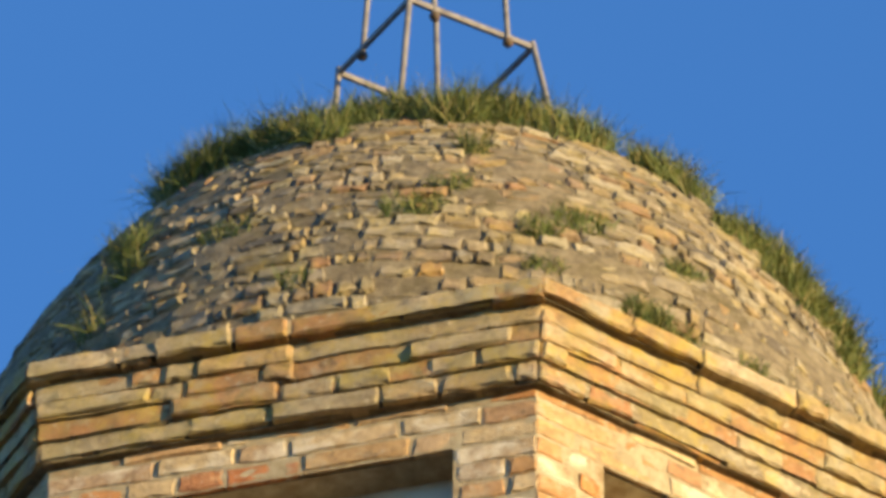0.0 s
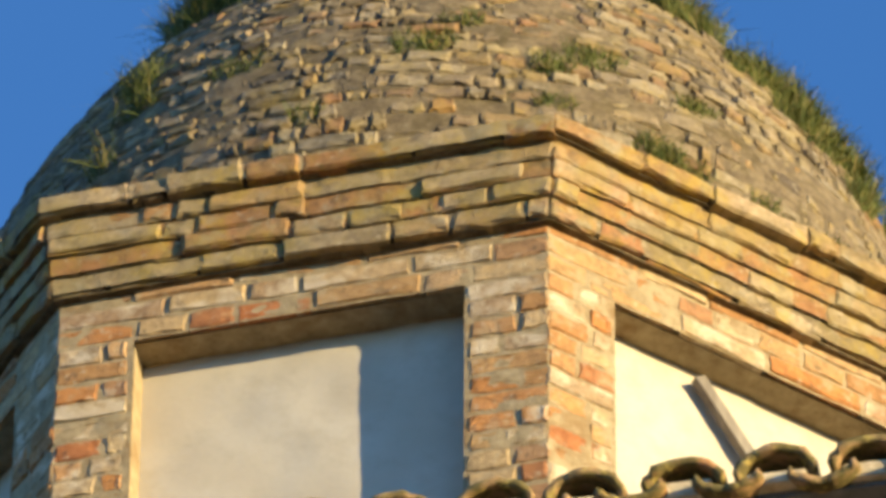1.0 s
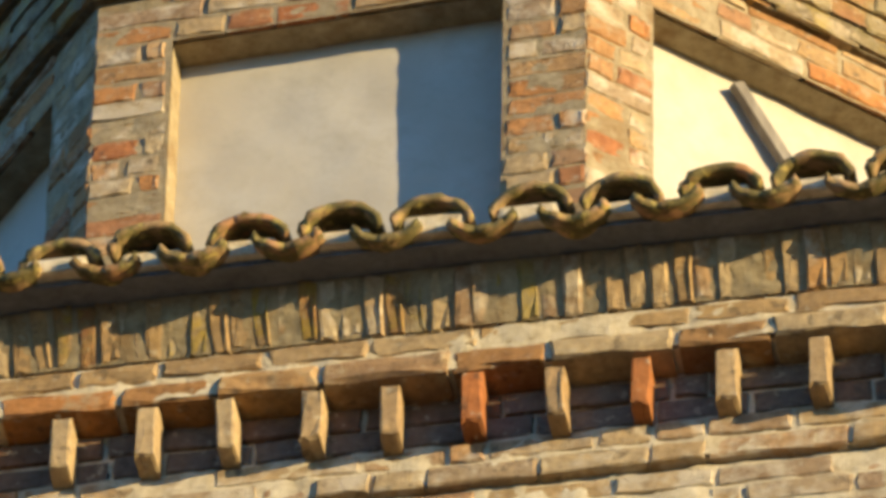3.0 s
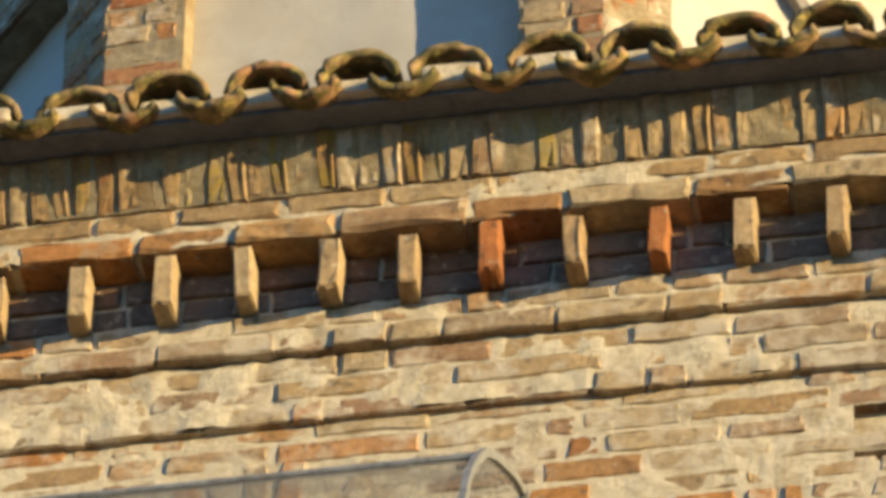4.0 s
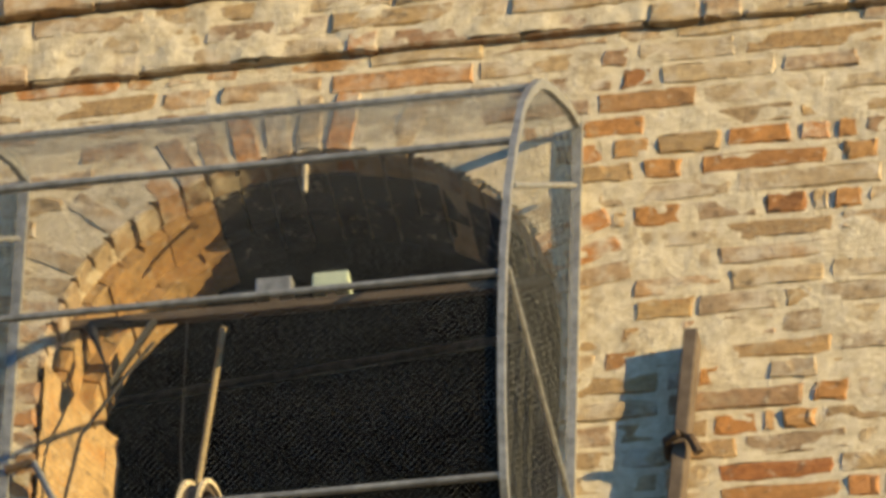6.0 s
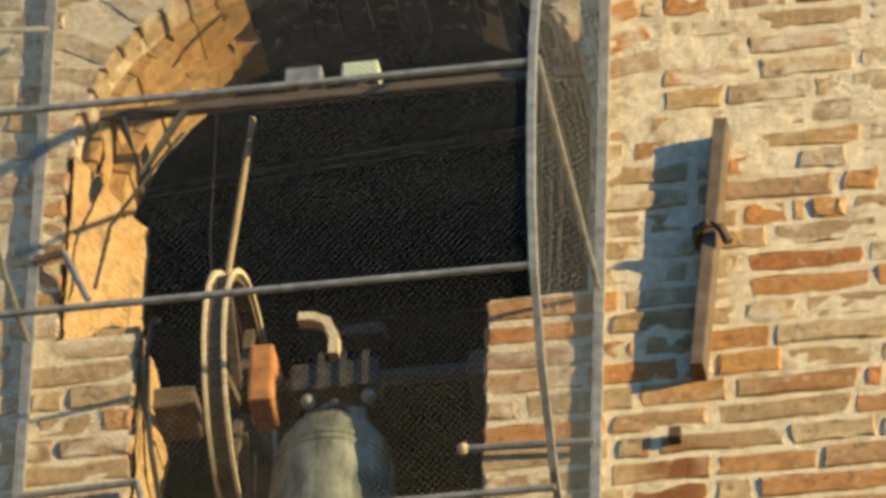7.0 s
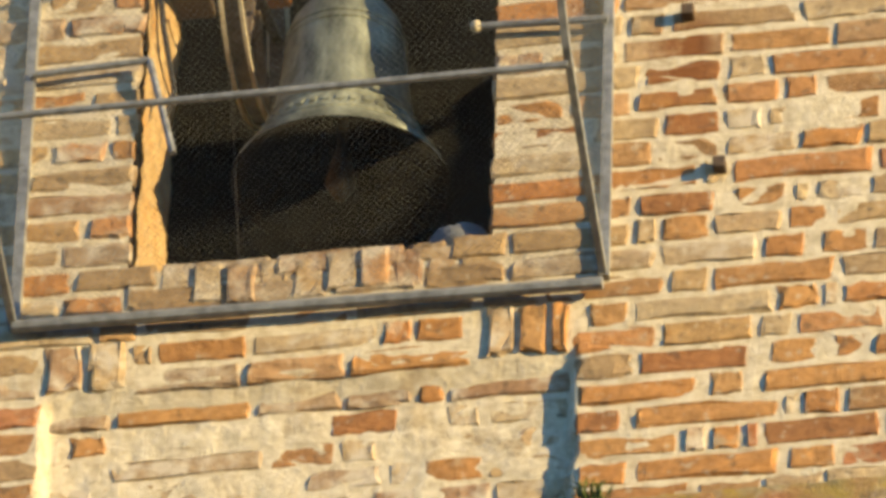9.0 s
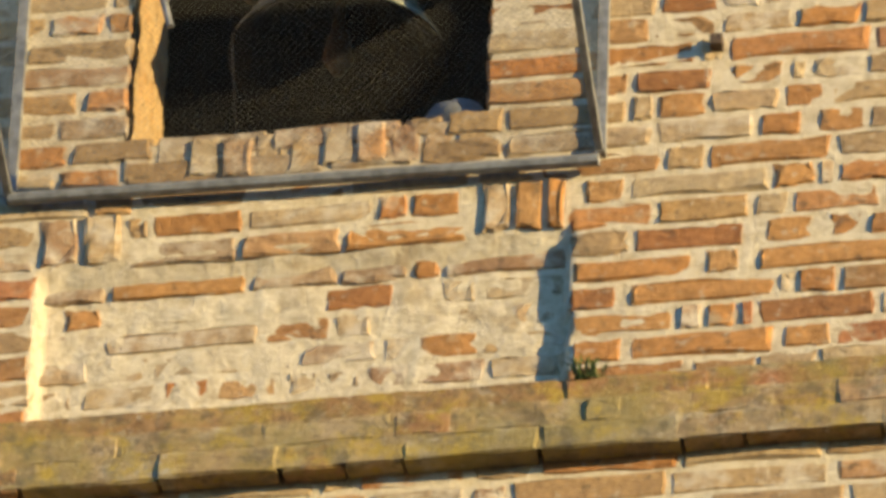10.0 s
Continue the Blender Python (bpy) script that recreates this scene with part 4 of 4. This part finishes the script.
def along(s):
    for k in range(len(arc) - 1):
        if s <= arc[k + 1]:
            f = (s - arc[k]) / (arc[k + 1] - arc[k])
            return tuple(PROFILE[k][i] + f * (PROFILE[k + 1][i] - PROFILE[k][i]) for i in (0, 1))
    return PROFILE[-1]


bm = bmesh.new()
wire_mesh(bm, (lambda u, v: (CL + u, *along(v)), CR - CL, arc[-1]), 0.016, 0.00036)
part("front_mesh", bm, M_WIRE, cage, "fine diamond wire netting")


def side_fn(x):
    """The side of the cage: u runs from the wall outward along the level of v, within the hoop."""
    def fn(u, v):
        y, z = -0.03 - u, 17.09 - v
        lo = [PROFILE[k] for k in range(len(PROFILE))]
        reach = 0.0
        for (ya, za), (yb, zb) in zip(lo, lo[1:]):
            if min(za, zb) - 1e-6 <= z <= max(za, zb) + 1e-6:
                f = 0 if abs(zb - za) < 1e-6 else (z - za) / (zb - za)
                reach = max(reach, -(ya + f * (yb - ya)))
        return (x, max(y, -max(reach, 0.03)), z)
    return fn


for x in (CL, CR):
    bm = bmesh.new()
    wire_mesh(bm, (side_fn(x), 0.86, 2.23), 0.02, 0.0003)
    part("side_mesh", bm, M_WIRE, cage, "fine diamond wire netting")

# ---- bell and its gear ----
BX, BY, BZ = -0.287, 0.35, 15.465


def turned(bm):
    """Lay a revolved shape on its side, its axle along x."""
    bmesh.ops.transform(bm, matrix=pose(0, 0, 0, 0, 90, 0), verts=bm.verts)
    return bm


bell = thing("bell", "green-patinated bronze church bell, mouth downward", "bell")
outer = [(0.238, 0.0), (0.233, 0.015), (0.212, 0.045), (0.189, 0.085), (0.170, 0.13), (0.153, 0.19), (0.142, 0.26), (0.135, 0.33), (0.129, 0.39), (0.120, 0.435), (0.098, 0.472), (0.060, 0.492), (0.03, 0.497)]
inside = [(r - 0.018, z - 0.012) for r, z in outer[2:-2]][::-1]
body = part("body", revolve(bmesh.new(), outer + [(0.0, 0.499)], 56), M_BRONZE, bell, "", True)
# lining in near-black instead of bronze, to paint the shade in the mouth
part("inner_wall", revolve(bmesh.new(), [(0.0, 0.45)] + [(max(0.01, r), z) for r, z in inside] + [(0.222, 0.004), (0.238, 0.0)], 56), M_DARK, bell, "inside of the bell, shade in its dark colour", True)
for z, r in ((0.055, 0.206), (0.125, 0.172), (0.14, 0.167), (0.37, 0.131), (0.39, 0.129)):
    part("moulding", revolve(bmesh.new(), [(r + 0.004 * math.cos(a), z + 0.004 * math.sin(a)) for a in np.linspace(0, 2 * math.pi, 7)[:-1]], 56, True), M_BRONZE, bell, "raised bronze band", True)
bm = bmesh.new()
for k in range(40):
    a = 2 * math.pi * k / 40
    box(bm, -0.007, 0.007, -0.004, 0.004, -0.012, 0.012, 0, pose(0, 0, 0, 0, 0, math.degrees(a)) @ pose(0, -0.186, 0.092, -28, 0, 0))
tagged(part("frieze", bm, M_BRONZE, bell, "raised band of small cast motifs"), kind="stuff")
part("crown", tube(bmesh.new(), [(-0.06, 0, 0.488), (-0.055, 0, 0.54), (0, 0, 0.57), (0.055, 0, 0.54), (0.06, 0, 0.488)], 0.016), M_BRONZE, bell)
part("clapper", tube(bmesh.new(), [(0, 0, 0.42), (0, 0, 0.1), (0, 0, 0.05), (0, 0, 0.0), (0, 0, -0.04)], [0.01, 0.012, 0.026, 0.034, 0.012], 12), M_IRON, bell, "", True)
SHIFT = pose(0.021, -0.11, -0.09)
bell.matrix_basis = SHIFT @ pose(BX, BY, BZ)
HERE = pose(-BX, -BY, -BZ)

headstock = part("headstock", box(bmesh.new(), BX - 0.10, BX + 0.10, BY - 0.035, BY + 0.045, 16.06, 16.135, 0.01), M_DARK_IRON, bell, "iron-strapped headstock block")
headstock.matrix_basis = HERE
part("axle", tube(bmesh.new(), [(-0.58, BY, 16.10), (0.2, BY, 16.10)], 0.018, 12), M_DARK_IRON, headstock)
for dx in (-0.03, 0.02, 0.07):
    part("strap", flat_bar(bmesh.new(), [(BX + dx, BY - 0.04, 16.05), (BX + dx, BY - 0.04, 16.15)], (1, 0, 0), 0.013, 0.008), M_DARK_IRON, headstock, "rusty iron strap")
for dx in (-0.05, 0.085):
    bmn = bmesh.new()
    bmesh.ops.create_uvsphere(bmn, u_segments=10, v_segments=8, radius=0.017, matrix=Matrix.Translation((BX + dx, BY - 0.06, 16.0)))
    part("nut", bmn, M_STEEL, headstock, "pale steel nut", True)
part("lever", flat_bar(bmesh.new(), [(BX - 0.085, BY - 0.03, 16.265), (BX - 0.05, BY - 0.03, 16.262), (BX - 0.02, BY - 0.03, 16.245), (BX - 0.002, BY - 0.03, 16.20), (BX - 0.002, BY - 0.03, 16.15)], (0, 1, 0), 0.03, 0.022), M_RIM, headstock, "pale curved lever")
part("counterweight", box(bmesh.new(), BX + 0.0, BX + 0.10, BY + 0.0, BY + 0.06, 16.235, 16.27, 0.012), M_DARK_IRON, headstock)

wheel = part("wheel", turned(revolve(bmesh.new(), [(0.285, -0.018), (0.30, -0.018), (0.30, 0.018), (0.285, 0.018)], 56, True)), M_WOOD, bell, "slim timber bell-rope wheel")
for dx in (-0.022, 0.022):
    part("rim", revolve(bmesh.new(), [(0.30, -0.004), (0.312, -0.004), (0.312, 0.004), (0.30, 0.004)], 56, True), M_RIM, wheel, "pale worn timber rim").matrix_basis = pose(dx, 0, 0, 0, 90, 0)
for k in range(6):
    a = math.pi * k / 3 + 0.3
    part("spoke", flat_bar(bmesh.new(), [(0, 0.05 * math.cos(a), 0.05 * math.sin(a)), (0, 0.29 * math.cos(a), 0.29 * math.sin(a))], (1, 0, 0), 0.02, 0.022), M_WOOD, wheel)
part("hub", box(bmesh.new(), 0.026, 0.080, -0.055, 0.055, -0.02, 0.14, 0.008), M_ORANGE, wheel, "orange-brown timber hub block")
wheel.matrix_basis = HERE @ SHIFT.inverted() @ pose(-0.480, 0.24, 15.955)

frame_l = tagged(part("support_beam", box(bmesh.new(), -0.70, -0.585, 0.26, 0.38, 15.995, 16.055, 0.008), M_WOOD), "grey weathered timber beam end carrying the bell axle", "beam")
frame_r = tagged(part("support_beam", box(bmesh.new(), 0.02, 0.4, 0.27, 0.41, 16.02, 16.09, 0.008), M_WOOD), "dark timber beam carrying the far end of the axle", "beam")
for ob in (frame_l, frame_r):
    ob.matrix_basis = SHIFT
rope = tagged(part("bell_rope", tube(bmesh.new(), [(-0.495, 0.3, 16.86), (-0.515, 0.3, 16.62), (-0.537, 0.31, 16.40)], 0.008), M_ROPE), "worn hemp rope running up from the wheel", "rope")
rope.matrix_basis = SHIFT
tie = thing("tie_beam", "brown timber tie beam across the arch with a black triangle of bars", "beam")
part("beam", box(bmesh.new(), -0.80, 0.32, 0.070, 0.092, 16.705, 16.73, 0.004), M_WOOD, tie)
part("bracket", tube(bmesh.new(), [(-0.742, 0.03, 16.67), (-0.60, 0.03, 16.66), (-0.685, 0.03, 16.49), (-0.742, 0.03, 16.67)], 0.013), M_CABLE, tie, "black bars bent into a triangle")
for x, mat, word in ((-0.206, M_LAMP, "pale green"), (-0.335, M_STEEL, "grey")):
    lamp = thing("floodlight", word + " small floodlight housing on the tie beam", "floodlight", "floodlights on the tie beam")
    part("housing", box(bmesh.new(), -0.042, 0.042, -0.03, 0.03, 0.0, 0.045, 0.006), mat, lamp)
    part("foot", box(bmesh.new(), -0.01, 0.01, -0.01, 0.01, -0.02, 0.002), M_IRON, lamp)
    lamp.matrix_basis = pose(x, 0.085, 16.745)
# slim pale bar added in place of the sunlit edge of a rafter
tie_rod = tagged(part("tie_rod", tube(bmesh.new(), [(0.148, 0.57, 17.006), (-0.375, 0.95, 17.308), (-2.103, 2.21, 18.307)], 0.011), M_STEEL), "thin grey bar standing in for a rafter's sunlit edge in the bell chamber", "tie rod")

# ---- irons and cables on the front ----
anchor = thing("wall_anchor", "leaning iron tie-rod anchor bar on the brickwork", "wall anchor")
part("bar", box(bmesh.new(), -0.016, 0.016, -0.056, 0.004, -0.36, 0.345, 0.004), M_BAR, anchor, "brown-grey iron bar")
part("eye", tube(bmesh.new(), [(-0.026, -0.02, 0.0), (-0.026, -0.066, 0.012), (0.0, -0.078, 0.02), (0.028, -0.072, 0.012), (0.046, -0.06, -0.022)], 0.0115), M_IRON, anchor, "black forged iron eye")
anchor.matrix_basis = pose(0.606, -0.004, 16.07, 0, 3.8, 0)
for x, z in ((0.603, 15.124), (0.532, 15.553)):
    peg = tagged(part("iron_peg", box(bmesh.new(), x - 0.014, x + 0.014, -0.03, 0.02, z - 0.014, z + 0.016, 0.004), M_IRON), "stub of rusty iron in a brick joint", "iron peg", "iron pegs in the wall")
brk = thing("cage_bracket", "thin steel bracket holding the cage to the jamb", "bracket", "cage brackets")
part("rod", tube(bmesh.new(), [(-0.9, -0.03, 15.535), (-0.64, -0.03, 15.547)], 0.008), M_STEEL, brk)
part("arm", tube(bmesh.new(), [(-0.64, -0.03, 15.547), (-0.58, -0.02, 15.29)], 0.008), M_STEEL, brk)
brk = thing("cage_bracket", "bent steel bracket on the upper jamb", "bracket", "cage brackets")
part("rod", tube(bmesh.new(), [(-0.9, -0.03, 16.21), (-0.836, -0.03, 16.226)], 0.01), M_IRON, brk)
part("arm", tube(bmesh.new(), [(-0.836, -0.03, 16.226), (-0.776, -0.02, 16.09)], 0.008), M_STEEL, brk)
brk = thing("cage_bracket", "straight steel stay with a pale knob at the jamb", "bracket", "cage brackets")
part("rod", tube(bmesh.new(), [(0.075, -0.022, 15.563), (0.36, -0.03, 15.545)], 0.0085), M_STEEL, brk)
bmn = bmesh.new()
bmesh.ops.create_uvsphere(bmn, u_segments=10, v_segments=8, radius=0.014, matrix=Matrix.Translation((0.072, -0.022, 15.563)))
part("knob", bmn, M_RIM, brk, "pale knob", True)
hook = tagged(part("hook", tube(bmesh.new(), [(-0.257, 0.004, 17.05), (-0.257, -0.03, 17.043), (-0.254, -0.03, 16.956)], 0.006), M_RIM), "short pale rod hanging at the arch crown", "hook")
tagged(part("cable", tube(bmesh.new(), [(-0.60, 0.05, 16.62), (-0.66, 0.03, 16.50), (-0.738, -0.012, 16.307), (-0.764, -0.012, 16.129)], 0.0045), M_CABLE), "thin black cable down the jamb", "cable", "cables at the jamb")
tagged(part("cable", tube(bmesh.new(), [(-0.655, 0.15, 16.16), (-0.648, 0.06, 16.08), (-0.64, -0.004, 15.95), (-0.635, 0.0, 15.80), (-0.625, 0.02, 15.68), (-0.60, 0.05, 15.52), (-0.61, 0.03, 15.44)], 0.0065), M_CABLE), "thick black cable down the sunlit jamb", "cable", "cables at the jamb")
tagged(part("cable", tube(bmesh.new(), [(-0.56, 0.2, 16.9), (-0.55, 0.16, 16.4), (-0.50, 0.12, 15.7), (-0.44, 0.06, 15.02)], 0.0013), M_CABLE), "thin dark cord hanging in the opening", "cable", "cables at the jamb")
bm = bmesh.new()
bmesh.ops.create_icosphere(bm, subdivisions=3, radius=1.0)
for v in bm.verts:
    v.co = Vector((v.co.x * 0.075, v.co.y * 0.07, v.co.z * 0.065)) * (1 + 0.16 * noise.noise(v.co * 1.8))
block = tagged(part("loose_stone", bm, M_CEMENT, None, "", True), "grey loose stone lying on the sill", "stone")
block.matrix_basis = pose(0.035, 0.09, SILL + 0.045, 0, 0, 20)

# board leaning in the sunlit panel of the lantern
board = tagged(part("board", box(bmesh.new(), -0.018, 0.018, -0.012, 0.012, -0.36, 0.08, 0.002), M_GREYWOOD), "grey weathered board leaning in the plaster panel", "board")
board.matrix_basis = face_pose(1) @ pose(-0.09, 0.072, 19.66, 0, -37, 0)

# a tuft of weeds on the string course
tr = random.Random(31)
vs, fs = [], []
for _ in range(70):
    root = Vector((0.345 + tr.gauss(0, 0.018), -0.035 + tr.uniform(-0.012, 0.01), 14.24))
    up = Vector((tr.uniform(-0.6, 0.6), tr.uniform(-0.6, 0.1), 1.0)).normalized()
    side = up.cross(Vector((tr.uniform(-1, 1), tr.uniform(-1, 1), 0.1))).normalized()
    l, w = tr.uniform(0.02, 0.075), tr.uniform(0.0012, 0.003)
    o = len(vs)
    vs += [tuple(root - side * w), tuple(root + side * w), tuple(root + up * l * 0.6 + side * w), tuple(root + up * l * 0.6 - side * w), tuple(root + up * l + Vector((0, 0, -0.2 * l)) + side * l * tr.uniform(-0.4, 0.4))]
    fs += [(o, o + 1, o + 2, o + 3), (o + 3, o + 2, o + 4)]
me = bpy.data.meshes.new("ledge_weed")
me.from_pydata(vs, [], fs)
me.materials.append(M_GRASS)
tagged(new("ledge_weed", me), "small green weed growing on the string course", "weed", kind="stuff")

# ---- bricks of the front wall ----
wall_r.shuffle(pieces)
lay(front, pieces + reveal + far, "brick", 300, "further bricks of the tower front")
